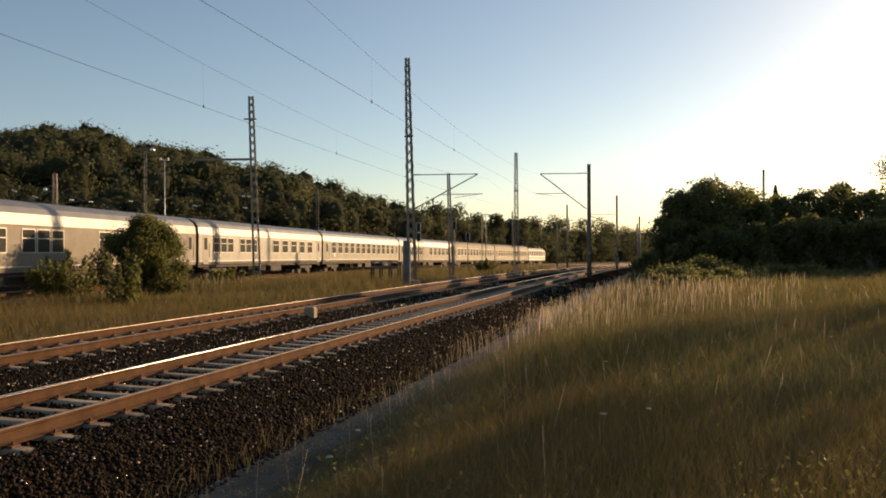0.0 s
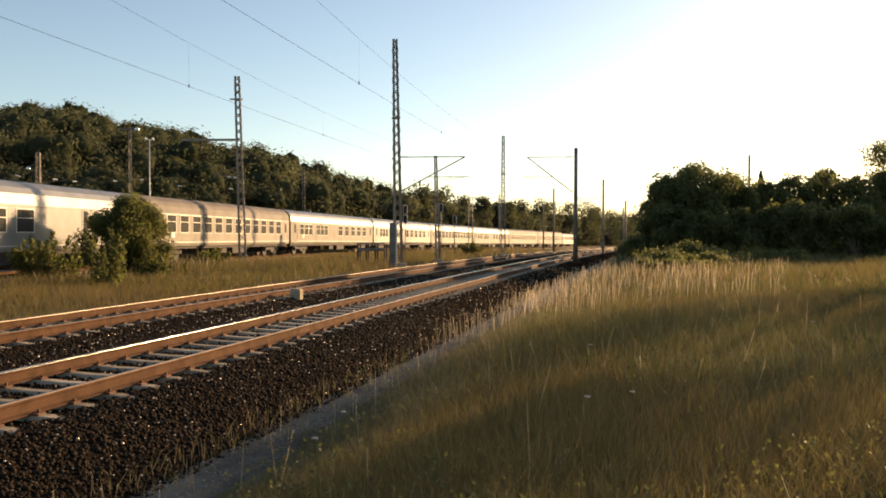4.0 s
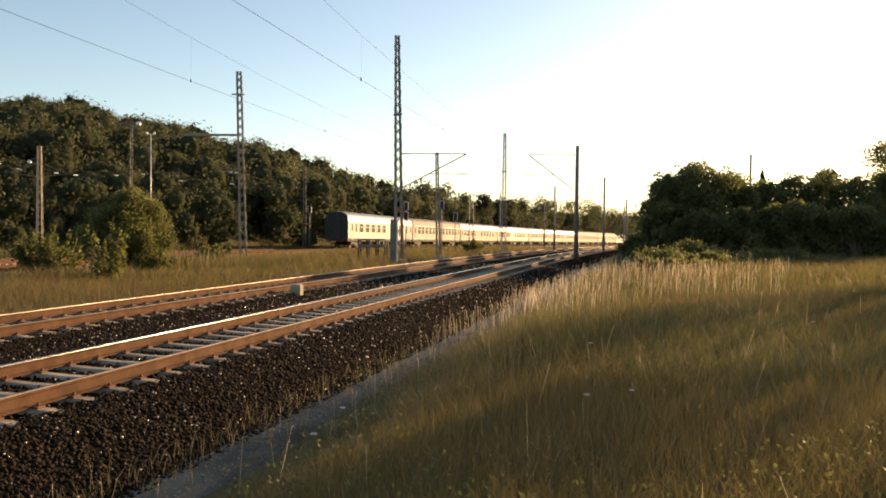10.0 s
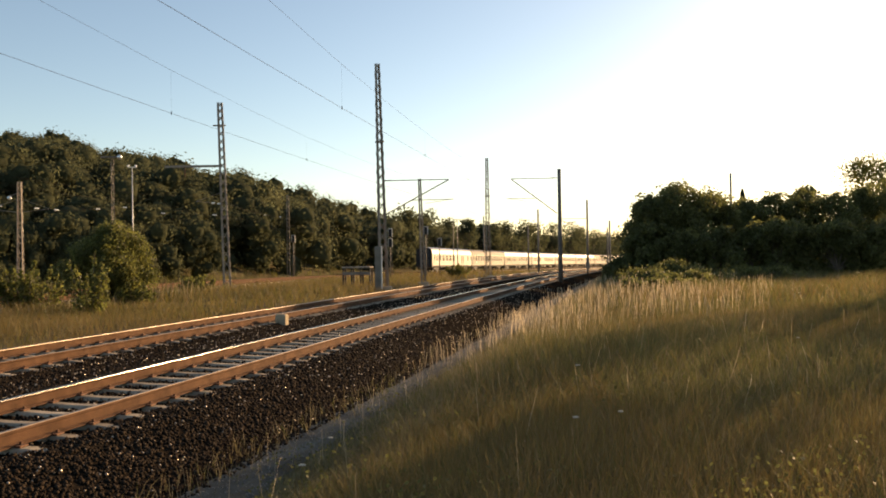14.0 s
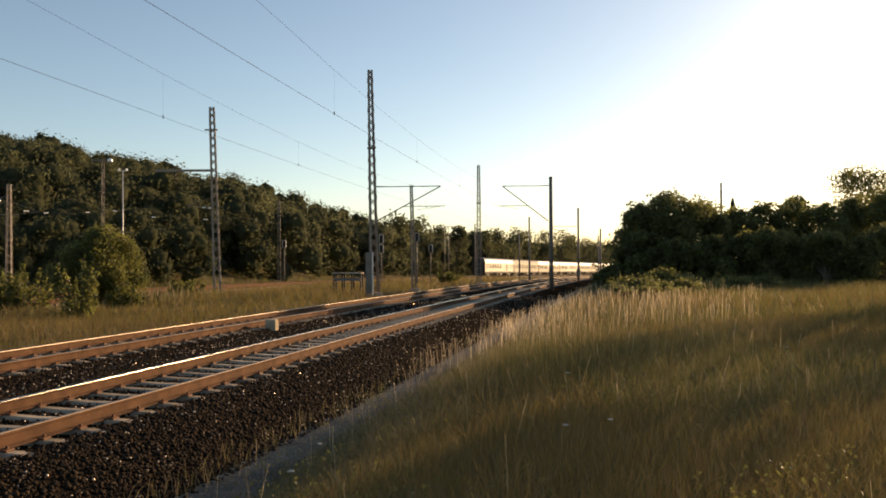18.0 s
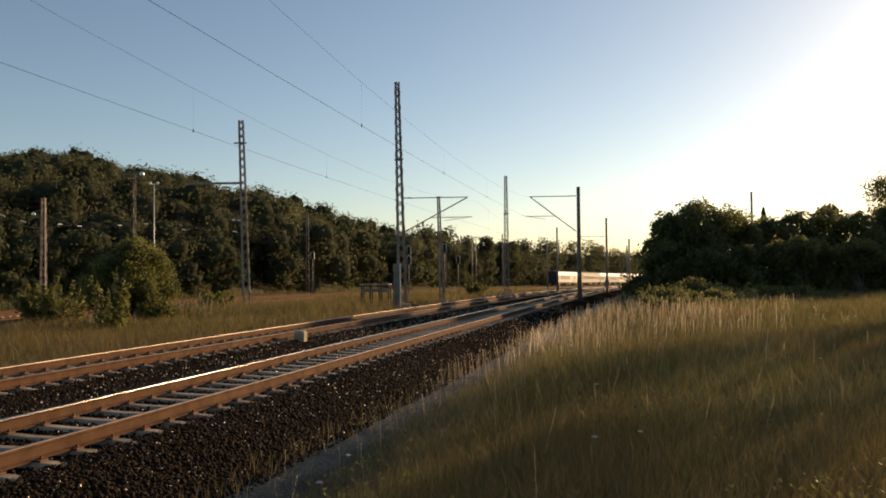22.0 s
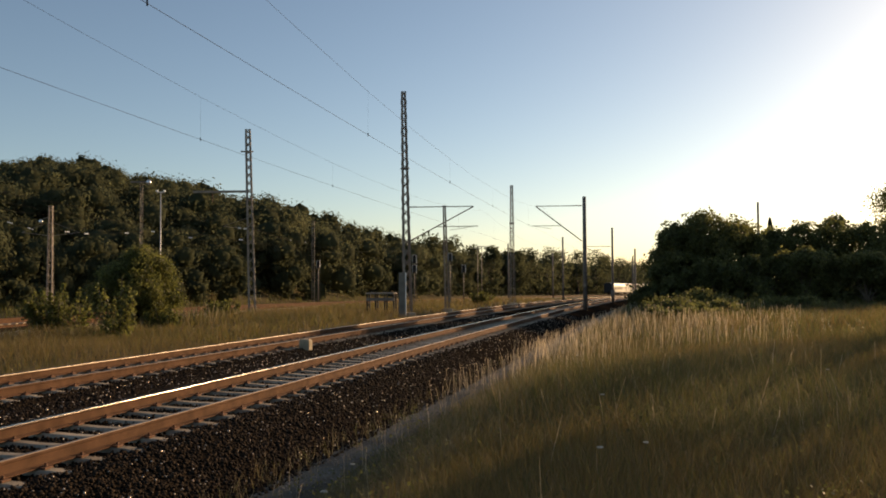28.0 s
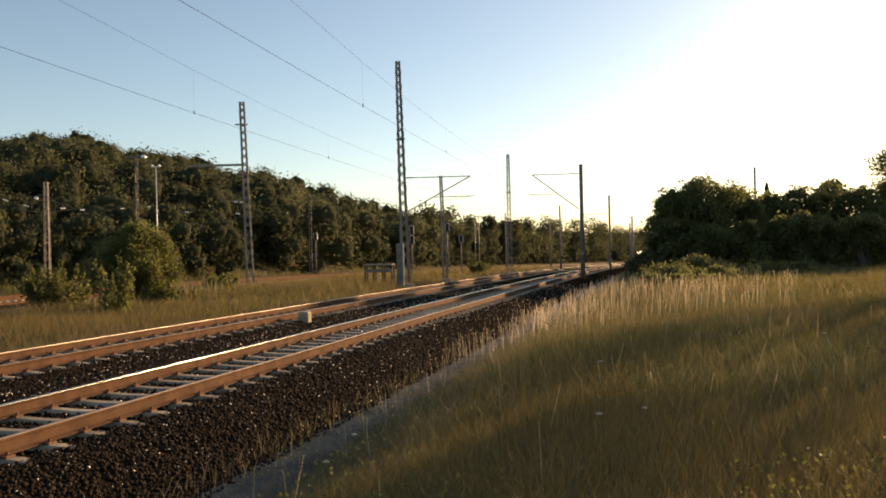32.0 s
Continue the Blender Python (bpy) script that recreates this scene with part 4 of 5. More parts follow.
# ---- wooded hill ----
SKY = np.array([(-900, 228), (0, 228), (15, 213), (60, 205), (120, 206), (180, 214), (232, 232), (250, 243), (290, 229), (350, 241), (400, 272), (440, 270), (480, 273), (520, 293),
                (560, 303), (610, 318), (680, 336), (735, 356), (765, 366), (800, 378), (850, 386), (900, 392), (940, 396), (975, 396), (1010, 399), (1060, 403), (1100, 408), (1160, 411),
                (1250, 408), (1700, 400), (2600, 395)])
PHI = (1 + math.sqrt(5)) / 2
ICO_V = np.array([(-1, PHI, 0), (1, PHI, 0), (-1, -PHI, 0), (1, -PHI, 0), (0, -1, PHI), (0, 1, PHI), (0, -1, -PHI), (0, 1, -PHI), (PHI, 0, -1), (PHI, 0, 1), (-PHI, 0, -1), (-PHI, 0, 1)]) / math.hypot(1, PHI)
ICO_F = np.array([(0, 11, 5), (0, 5, 1), (0, 1, 7), (0, 7, 10), (0, 10, 11), (1, 5, 9), (5, 11, 4), (11, 10, 2), (10, 7, 6), (7, 1, 8),
                  (3, 9, 4), (3, 4, 2), (3, 2, 6), (3, 6, 8), (3, 8, 9), (4, 9, 5), (2, 4, 11), (6, 2, 10), (8, 6, 7), (9, 8, 1)])
fv, ff, cv, cf = [], [], [], []


def far_crown(x, y, z, h, rx, lumps, leaves, size):
    """A distant crown: dense leafy lumps round a dark heart of twigs."""
    th, zz = rng.uniform(0, math.tau, lumps), (np.arange(lumps) + rng.random(lumps)) / lumps
    wid = np.sqrt(np.clip(1 - (1.75 * zz - 0.75) ** 2, 0.05, 1))
    rad = np.sqrt(rng.random(lumps)) * 0.75
    rr = rx * rng.uniform(0.42, 0.72, lumps)
    cen = np.stack((x + np.cos(th) * rad * wid * rx, y + np.sin(th) * rad * wid * rx, z + np.minimum(h * (0.12 + 0.78 * zz), h - rr * 0.95)), -1)
    pts, out = clumps(leaves, cen, rr, 0.74, 0.07)
    v, f = leaf_quads(pts, size * h * rng.uniform(0.5, 1.2, leaves), out, 0.36)
    ff.append(f + offsets[0])
    fv.append(v)
    offsets[0] += len(v)
    core = cen[:, None] + ICO_V[None] * (rr[:, None, None] * rng.uniform(0.45, 0.7, (lumps, 12, 1)))
    cf.append((ICO_F[None] + 12 * np.arange(lumps)[:, None, None]).reshape(-1, 3) + offsets[1])
    cv.append(core.reshape(-1, 3))
    offsets[1] += 12 * lumps


offsets = [0, 0]
for row, (share, hmin, hmax, count) in enumerate(((1.0, 9, 13, 62), (0.94, 9, 13, 60), (0.78, 8, 12, 58), (0.70, 8, 12, 58), (0.62, 6.5, 10.5, 58), (0.55, 5, 8, 60), (0.5, 3, 6.5, 54))):
    for i in range(count):
        px = -130 + 1320 * (i + rng.uniform(-0.4, 0.4)) / count
        b = (px - 784) / 1460
        dist = np.interp(b, CREST[:, 0], CREST[:, 1]) * share * rng.uniform(0.97, 1.03)
        y = dist / math.hypot(1, b)
        x = b * y
        if main_off(x, y) > -10:
            continue
        z = gz(x, y)
        h = rng.uniform(hmin, hmax)
        limit = max(3.0, 1.8 + (440 - np.interp(px, SKY[:, 0], SKY[:, 1])) / 1460 * y - z)
        if row < 2:
            h = max(5.0, limit) * (rng.uniform(0.86, 1.05) if row == 0 else rng.uniform(0.8, 0.99))
        h = min(h, limit * (rng.uniform(0.9, 1.05) if row < 2 else 0.92))
        far_crown(x, y, z, h, h * rng.uniform(0.34, 0.48), 10, 1300 if row < 5 else 950, 0.0235)
for s in np.arange(-34, 400, 3.2):
    for off, hh in ((-13, 2.2), (-16, 3.5), (-20, 5.0), (-26, 7.5), (-34, 9.0), (-44, 10.0)):
        x, y, z, a = on(MAIN, s + rng.uniform(-1.5, 1.5))
        o = off + rng.uniform(-2, 2)
        x, y = x + o * math.cos(a), y - o * math.sin(a)
        if rng.random() < 0.25 or x / y < -0.12 and off < -22:
            continue
        z = gz(x, y)
        b = x / y * 1460 + 784
        lim = 1.8 + (440 - np.interp(b, SKY[:, 0], SKY[:, 1])) / 1460 * y - z
        h = min(hh * rng.uniform(0.7, 1.3), max(2.0, lim * rng.uniform(0.8, 1.0)))
        far_crown(x, y, z, h, h * 0.42, 6, 300, 0.038)
woods = thing("wooded_hillside", "dense dark green mixed woods covering the hillside", "woods", kind="stuff", shape=quick_mesh("wooded_hillside", np.concatenate(fv), np.concatenate(ff), M_LEAFD))
tagged(part("crown_hearts", quick_mesh("crown_hearts", np.concatenate(cv), np.concatenate(cf), M_LEAFD), M_LEAFD, woods, "shaded inner foliage of the crowns"), kind="stuff")

for px, d, top, r in ((976, 230, 378, 2.7), (946, 240, 384, 2.9), (999, 235, 384, 2.5), (1031, 245, 387, 2.8), (877, 220, 372, 2.1), (845, 225, 374, 2.8), (1063, 250, 387, 3.0), (1078, 252, 392, 2.6),
                      (812, 200, 362, 3.0), (767, 170, 355, 2.9), (910, 235, 383, 3.0), (926, 238, 386, 2.6), (1104, 260, 403, 3.2), (1146, 265, 407, 3.0), (790, 190, 366, 2.8), (1125, 262, 407, 2.8)):
    x, y, _ = at(px, d)
    while main_off(x, y) > -14:
        d += 6
        r *= 1.02
        x, y, _ = at(px, d)
    if r < 2:
        conifer("pointed conifer on the skyline", x, y, at(px, d, top)[2] - gz(x, y), r)
    else:
        tree("rounded tree standing out on the skyline", x, y, at(px, d, top)[2] - gz(x, y), r * 1.4, 3000, 0.32, M_LEAFD, 0.02, 34, "skyline_tree", None, 0.5, 0.52)


# ---- grass ----
def blades(x, y, h, w, lean, z=None):
    """Three-triangle blades bending over."""
    n = len(x)
    z = ground_z(x, y) if z is None else z
    th, ph = rng.uniform(0, math.tau, n), rng.uniform(0, math.tau, n)
    sx, sy = np.cos(th) * w / 2, np.sin(th) * w / 2
    lx, ly = np.cos(ph) * lean * h, np.sin(ph) * lean * h
    base = np.stack((x, y, z - 0.03), -1)
    side = np.stack((sx, sy, 0 * sx), -1)
    mid = base + np.stack((lx * 0.35, ly * 0.35, h * 0.58), -1)
    tip = base + np.stack((lx, ly, h), -1)
    v = np.stack((base - side, base + side, mid - side * 0.75, mid + side * 0.75, tip), 1).reshape(-1, 3)
    f = (np.array([(0, 1, 3), (0, 3, 2), (2, 3, 4)])[None] + 5 * np.arange(n)[:, None, None]).reshape(-1, 3)
    return v, f


def heads(x, y, h, lean, size, z=None):
    """Stalks that carry feathery seed heads."""
    n = len(x)
    z = ground_z(x, y) if z is None else z
    ph, th = rng.uniform(0, math.tau, n), rng.uniform(0, math.tau, n)
    base = np.stack((x, y, z), -1)
    tip = base + np.stack((np.cos(ph) * lean * h, np.sin(ph) * lean * h, h), -1)
    s = np.stack((np.cos(th), np.sin(th), 0 * th), -1)
    d = (tip - base) / h[:, None]
    a = 0.0007 + 0.00014 * np.hypot(x, y)
    low = tip - d * (size * 7)[:, None]
    midp = tip - d * (size * 3.4)[:, None]
    v = np.stack((base - s * a[:, None], base + s * a[:, None], low + s * a[:, None] * 0.7, low - s * a[:, None] * 0.7,
                  midp - s * (size * 0.55)[:, None], midp + s * (size * 0.55)[:, None], tip), 1).reshape(-1, 3)
    f = (np.array([(0, 1, 2), (0, 2, 3), (3, 2, 5), (3, 5, 4), (4, 5, 6)])[None] + 7 * np.arange(n)[:, None, None]).reshape(-1, 3)
    return v, f


def scatter(n, ylo, yhi, keep, power=1.0):
    """Points in the field of view, kept where keep(x, y) holds."""
    y = ylo + (yhi - ylo) * rng.random(n) ** power
    x = y * rng.uniform(-0.66, 0.68, n)
    k = keep(x, y)
    return x[k], y[k]


def patch(x, y, size, seed):
    """Soft value noise for patches of taller or drier growth."""
    a = np.sin(x / size * 1.7 + seed) + np.sin(y / size * 1.3 + seed * 2.1) + np.sin((x + y) / size * 0.9 + seed * 3.7) + np.sin((x - 1.4 * y) / size * 2.3 + seed)
    return 0.5 + a / 8


def meadow(name, label, material, sets):
    vs, fs, k = [], [], 0
    for v, f in sets:
        vs.append(v)
        fs.append(f + k)
        k += len(v)
    return thing(name, label, "grass", kind="stuff", shape=quick_mesh(name, np.concatenate(vs), np.concatenate(fs), material))


right = lambda x, y: near_off(x, y) > 3.1 + 0.2 * np.sin(y * 1.7) + 0.17 * np.sin(y * 4.1) + 0.12 * np.sin(y * 9.7)
sets, dry, stalks, ruddy = [], [], [], []


def lit_bank(x, y):
    """The sunlit stretch of the bank: its light is painted by extra straw."""
    return (y - 14.9 > (x - 0.67) * 0.70 + 0.8 * np.sin(x * 1.3)) & (y < 31 + 2 * np.sin(x)) & (x / y < 0.44)


for n, lo, hi, w, hs in ((88000, 2.2, 9, 0.0042, 0.30), (100000, 8, 22, 0.0072, 0.38), (70000, 20, 50, 0.022, 0.46), (26000, 45, 90, 0.06, 0.55)):
    x, y = scatter(n, lo, hi, right, 0.75)
    edge = np.clip((near_off(x, y) - 2.9) / 2.2, 0.18, 1)
    h = hs * edge * rng.uniform(0.45, 1.25, len(x)) * (0.6 + 0.8 * patch(x, y, 3.0, 1.0))
    band = lit_bank(x, y)
    pick = rng.random(len(x)) < np.where((near_off(x, y) < 5.2) & (y > 7), 0.5, 0.06 + 0.1 * (patch(x, y, 4.0, 5.0) > 0.55) + 0.32 * band * np.clip((0.47 - x / y) / 0.25, 0, 1))
    rust = ~pick & (rng.random(len(x)) < 0.26 + 0.42 * (patch(x, y, 2.2, 8.0) > 0.5))
    ruddy.append(blades(x[rust], y[rust], h[rust], w * 0.9, rng.uniform(0.15, 0.9, rust.sum())))
    sets.append(blades(x[~pick & ~rust], y[~pick & ~rust], h[~pick & ~rust], w, rng.uniform(0.15, 0.95, (~pick & ~rust).sum())))
    dry.append(blades(x[pick], y[pick], h[pick] * np.where(band[pick], 0.8, 1.05), w * 0.8, rng.uniform(0.2, 1.0, pick.sum())))
for n, lo, hi, keep in ((50, 2.5, 9, right), (150, 8, 16, right), (150, 3.4, 13, lambda x, y: (near_off(x, y) > 2.9) & (near_off(x, y) < 4.0)), (21000, 12, 46, lambda x, y: right(x, y) & (rng.random(len(x)) < np.clip((y - 13) / 13, 0.06, 1)) & (near_off(x, y) < 4.2 + 0.06 * y + 0.8 * np.sin(y * 0.9)) & (patch(x, y, 0.9, 2.0) + 0.25 * rng.random(len(x)) > 0.58)),
                        # Pale seed heads massed on the sunlit stretch to brighten it.
                        (11000, 14, 36, lambda x, y: right(x, y) & lit_bank(x, y) & (patch(x, y, 1.3, 4.0) + 0.45 * rng.random(len(x)) > 0.58 + 0.9 * np.clip(x / y - 0.17, 0, 1))),
                        (9000, 26, 38, lambda x, y: right(x, y) & (x / y > 0.25) & (x / y < 0.40) & (patch(x, y, 1.1, 6.0) + 0.3 * rng.random(len(x)) > 0.80))):
    x, y = scatter(n, lo, hi, keep)
    stalks.append(heads(x, y, rng.uniform(0.34, 0.70, len(x)) * (0.85 if lo < 9 else 1.0), rng.uniform(0.02, 0.3 if lo > 9 else 0.38, len(x)), rng.uniform(0.0038, 0.0080, len(x)) * (1 + 0.022 * y) * (0.3 if lo < 9 else 0.75 if lo < 12 else 1)))
field, brown = [], []
x, y = rng.uniform(-5, 9, 26000), rng.uniform(-7, 3.2, 26000)
keep = right(x, y)
x, y = x[keep], y[keep]
h = 0.24 * rng.uniform(0.45, 1.25, len(x)) * np.clip(np.hypot(x, y) / 1.5, 0.15, 1)
sets.append(blades(x, y, h, 0.0065, rng.uniform(0.15, 0.95, len(x))))
left = lambda x, y: (near_off(x, y) < -7.2) & (main_off(x, y) > 2.6)
for n, lo, hi, w, hs in ((70000, 14, 34, 0.015, 0.40), (75000, 30, 75, 0.03, 0.48), (26000, 70, 150, 0.08, 0.5)):
    x, y = scatter(n, lo, hi, left)
    h = hs * rng.uniform(0.5, 1.3, len(x)) * (0.5 + 1.0 * patch(x, y, 4.0, 3.0)) * np.clip((-7.0 - near_off(x, y)) / 2.0, 0.35, 1)
    pick = rng.random(len(x)) < 0.45 + 0.35 * (patch(x, y, 6.0, 7.0) > 0.5)
    field.append(blades(x[~pick], y[~pick], h[~pick], w, rng.uniform(0.2, 1.1, (~pick).sum())))
    brown.append(blades(x[pick], y[pick], h[pick] * 1.1, w * 0.8, rng.uniform(0.2, 1.0, pick.sum())))
weeds = lambda x, y: (main_off(x, y) > 2.2) & (main_off(x, y) < 6.5) & (near_off(x, y) < -9)
x, y = scatter(60000, 30, 130, weeds)
h = rng.uniform(0.2, 0.6, len(x)) * (0.4 + 0.9 * patch(x, y, 5.0, 4.0)) * np.where(x / y < -0.22, 1.7, np.where(x / y < -0.03, 0.35, 1.0))
pick = rng.random(len(x)) < 0.5
sets.append(blades(x[~pick], y[~pick], h[~pick], 0.05, rng.uniform(0.05, 0.42, (~pick).sum())))
dry.append(blades(x[pick], y[pick], h[pick] * 1.1, 0.045, rng.uniform(0.05, 0.42, pick.sum())))
yonder = lambda x, y: (main_off(x, y) < -8.5) & (near_off(x, y) < -9)
x, y = scatter(42000, 25, 140, yonder)
sets.append(blades(x, y, rng.uniform(0.3, 0.9, len(x)), 0.07, rng.uniform(0.1, 0.6, len(x))))
between = lambda x, y: (near_off(x, y) > 2.5) & (near_off(x, y) < 3.6)
x, y = scatter(21000, 3.5, 40, between)
sets.append(blades(x[::2], y[::2], rng.uniform(0.04, 0.22, len(x[::2])), 0.007, rng.uniform(0.2, 0.9, len(x[::2])), fall(y[::2]) - 0.5))
dry.append(blades(x, y, rng.uniform(0.06, 0.32, len(x)), 0.006, rng.uniform(0.1, 0.7, len(x)), fall(y) - 0.5))
x, y = scatter(26000, 3, 16, right, 0.8)
keep = patch(x, y, 0.8, 9.0) > 0.5
x, y = x[keep], y[keep]
herb = np.stack((x, y, ground_z(x, y) + rng.uniform(0.04, 0.26, len(x)) * (0.5 + patch(x, y, 0.8, 9.0))), -1)
v, f = leaf_quads(herb, rng.uniform(0.010, 0.024, len(x)))
thing("meadow_herbs", "small green leaves of low herbs in the grass", "plants", kind="stuff", shape=quick_mesh("meadow_herbs", v, f, M_GRASS))
meadow("green_grass", "tall uncut green meadow grass", M_GRASS, sets)
meadow("dry_grass", "bleached dry grass among the green", M_STRAW, dry)
meadow("field_grass", "brownish green meadow grass beside the tracks", M_TURF, field)
meadow("brown_grass", "dry reddish brown grass in the meadow", M_FIELD, brown + ruddy)
meadow("seeding_grass", "tall pale seeding grass stalks on the bank", M_SEED, stalks)

# white umbels in the grass
x, y = scatter(170, 4, 24, lambda x, y: near_off(x, y) > 4.5)
for i, (fx, fy) in enumerate(zip(x[:14], y[:14])):
    h = 0.42 + 0.3 * ((i * 37) % 11) / 11
    t = thing("wild_flower", "white umbel flower on a thin green stem in the grass", "flower", pose(fx, fy, gz(fx, fy), 0, 0, i * 47), group="wild flowers in the grass")
    part("stem", Shape().rod((0, 0, 0), (0.03, 0, h * 0.6), 0.004, 0.003, 5).rod((0.03, 0, h * 0.6), (0.02, 0.02, h), 0.003, 0.002, 5), M_GRASS, t)
    sh = Shape()
    for k in range(9):
        a, r = k * 2.4, 0.005 + 0.0018 * k
        sh.lathe([(0.005, -0.003), (0.007, 0.001), (0.003, 0.005)], 5, "z", (0.02 + r * math.cos(a), 0.02 + r * math.sin(a), h + 0.01 - 0.1 * r))
    part("umbel", sh, M_PETAL, t, "flat white flower head")


# ---- the train ----
COACH_L, PITCH, WHEEL_R = 26.0, 26.4, 0.46


def coach_section():
    """Outline of a coach, (side, up): straight walls, rounded roof."""
    pts = [(-1.36, 1.02), (1.36, 1.02), (1.41, 1.2), (1.41, 3.05)]
    for i in range(1, 10):
        a = math.pi * i / 10
        pts.append((1.41 * math.copysign(abs(math.cos(a)) ** 0.75, math.cos(a)), 3.12 + 1.06 * math.sin(a) ** 0.8))
    pts += [(-1.41, 3.05), (-1.41, 1.2)]
    return pts


def bogie(t, y):
    b = part("bogie", Shape().box(-0.98, 0, 0.62, 0.12, 3.2, 0.26, 0.03).box(0.98, 0, 0.62, 0.12, 3.2, 0.26, 0.03).box(0, 0, 0.6, 1.9, 0.5, 0.25, 0.03)
             .box(-1.03, 0, 0.42, 0.1, 0.9, 0.22, 0.02).box(1.03, 0, 0.42, 0.1, 0.9, 0.22, 0.02), M_UNDER, t, "dark steel bogie", m=pose(0, y, 0))
    for dy in (-1.25, 1.25):
        sh = Shape()
        for sx in (-0.75, 0.75):
            sh.lathe([(0.44, -0.065), (0.49, -0.06), (0.46, -0.02), (0.455, 0.065), (0.38, 0.055), (0.14, 0.03), (0.12, 0.09)], 20, "x", (sx, 0, 0))
        sh.rod((-0.75, 0, 0), (0.75, 0, 0), 0.08, None, 10)
        part("wheelset", sh, M_UNDER, b, "steel wheels on an axle", m=pose(0, dy, WHEEL_R))
    return b


def coach(label, bays, doors, paint, roof_paint, vents=9):
    """bays: (centre, width, height, sill) of windows on each side."""
    t = thing("passenger_coach", label, "railway coach", group="coaches of the train")
    sec = coach_section()
    half = COACH_L / 2
    lower = Shape().sweep([(-1.36, 1.02), (1.36, 1.02), (1.41, 1.2), (1.41, 3.08), (-1.41, 3.08), (-1.41, 1.2)], [(0, -half, 0, 0), (0, half, 0, 0)])
    part("body", lower, paint, t, "smooth pale painted coach side")
    roof = [p for p in sec if p[1] > 3.04]
    st = []
    sh = Shape()
    n = len(roof)
    ys = [-half - 0.02, -half + 0.12, -half + 0.45, half - 0.45, half - 0.12, half + 0.02]
    drop = [0.94, 0.985, 1.0, 1.0, 0.985, 0.94]
    for y0, k in zip(ys, drop):
        st += [(x0 * (0.9 + 0.1 * k) * 1.008, y0, 3.09 + (z0 - 3.05) * k) for x0, z0 in roof]
    fs = [(r * n + i, r * n + n + i, r * n + n + i + 1, r * n + i + 1) for r in range(5) for i in range(n - 1)] + [tuple(range(n)), tuple(len(st) - 1 - i for i in range(n))]
    fs += [(r * n, r * n + n - 1, (r + 1) * n + n - 1, (r + 1) * n) for r in range(5)]
    rf = part("roof", sh.add(st, fs), roof_paint, t, "rounded grey roof")
    part("gutter", Shape().box(1.425, 0, 3.09, 0.04, COACH_L - 0.4, 0.035).box(-1.425, 0, 3.09, 0.04, COACH_L - 0.4, 0.035), M_FRAME, rf, "thin rain strip")
    for i in range(vents):
        y0 = -half + 2.2 + i * (COACH_L - 4.4) / max(1, vents - 1)
        part("roof_vent", Shape().lathe([(0.2, 3.9), (0.24, 4.06), (0.12, 4.12)], 10, "z", (0.35 * (1 if i % 2 else -1), y0, 0)), roof_paint, rf, "small roof ventilator")
    for side in (1, -1):
        for cy, w, h, sill in bays:
            fr = Shape()
            x0 = side * 1.418
            for dy, dz, sy, sz in ((0, h / 2 + 0.025, w + 0.1, 0.05), (0, -h / 2 - 0.025, w + 0.1, 0.05), (w / 2 + 0.025, 0, 0.05, h), (-w / 2 - 0.025, 0, 0.05, h), (0, h * 0.12, w, 0.04)):
                fr.box(x0, cy + dy, sill + h / 2 + dz, 0.03, sy, sz)
            wd = part("window", fr, M_FRAME, t, "aluminium window frame")
            part("pane", Shape().box(side * 1.409, cy, sill + h / 2, 0.012, w, h), M_PANE, wd, "dark reflecting pane")
        for cy, w in doors:
            d = part("door", Shape().box(side * 1.412, cy, 2.05, 0.024, w, 2.0, 0.008), paint, t, "entrance door")
            for px in ((-0.3, 0.3) if w > 1.2 else (0,)):
                part("pane", Shape().box(side * 1.428, cy + px * w, 2.2 if w > 1.2 else 2.45, 0.012, w * 0.22 if w > 1.2 else w * 0.5, 1.5 if w > 1.2 else 0.8), M_PANE, d, "dark door pane")
            part("handle", Shape().rod((side * 1.45, cy + w / 2 + 0.1, 1.5), (side * 1.45, cy + w / 2 + 0.1, 2.5), 0.018, None, 6), M_FRAME, d, "upright grab rail")
            part("step", Shape().box(side * 1.3, cy, 0.75, 0.3, w, 0.05), M_UNDER, d, "dark footstep")
        part("route_board", Shape().box(side * 1.416, -half + 3.1, 1.72, 0.02, 0.42, 0.3, 0.006), M_FRAME, t, "small white board on the side")
        part("waist_strip", Shape().box(side * 1.414, 0, 1.27, 0.02, COACH_L - 0.3, 0.05), M_FRAME, t, "thin pale strip along the side")
    part("underframe", Shape().box(0, 0, 0.93, 2.5, COACH_L - 0.4, 0.18).box(0.5, 1.5, 0.62, 1.4, 2.4, 0.5, 0.04).box(-0.5, -2.8, 0.62, 1.4, 1.8, 0.5, 0.04)
         .box(0.8, -1.2, 0.65, 0.6, 1.3, 0.45, 0.03), M_UNDER, t, "dark underframe with boxes")
    for e in (-1, 1):
        part("gangway", Shape().box(0, e * (half + 0.12), 2.15, 1.25, 0.24, 2.35, 0.06), M_RUBBER, t, "black rubber gangway")
        # End wall near black: the shade on it is put into the colour.
        part("end_wall", Shape().sweep([(q * 0.985, h - 0.01) for q, h in sec], [(0, e * (half + 0.03) - 0.02, 0, 0), (0, e * (half + 0.03) + 0.02, 0, 0)]), M_RUBBER, t, "coach end coloured dark for its shaded side")
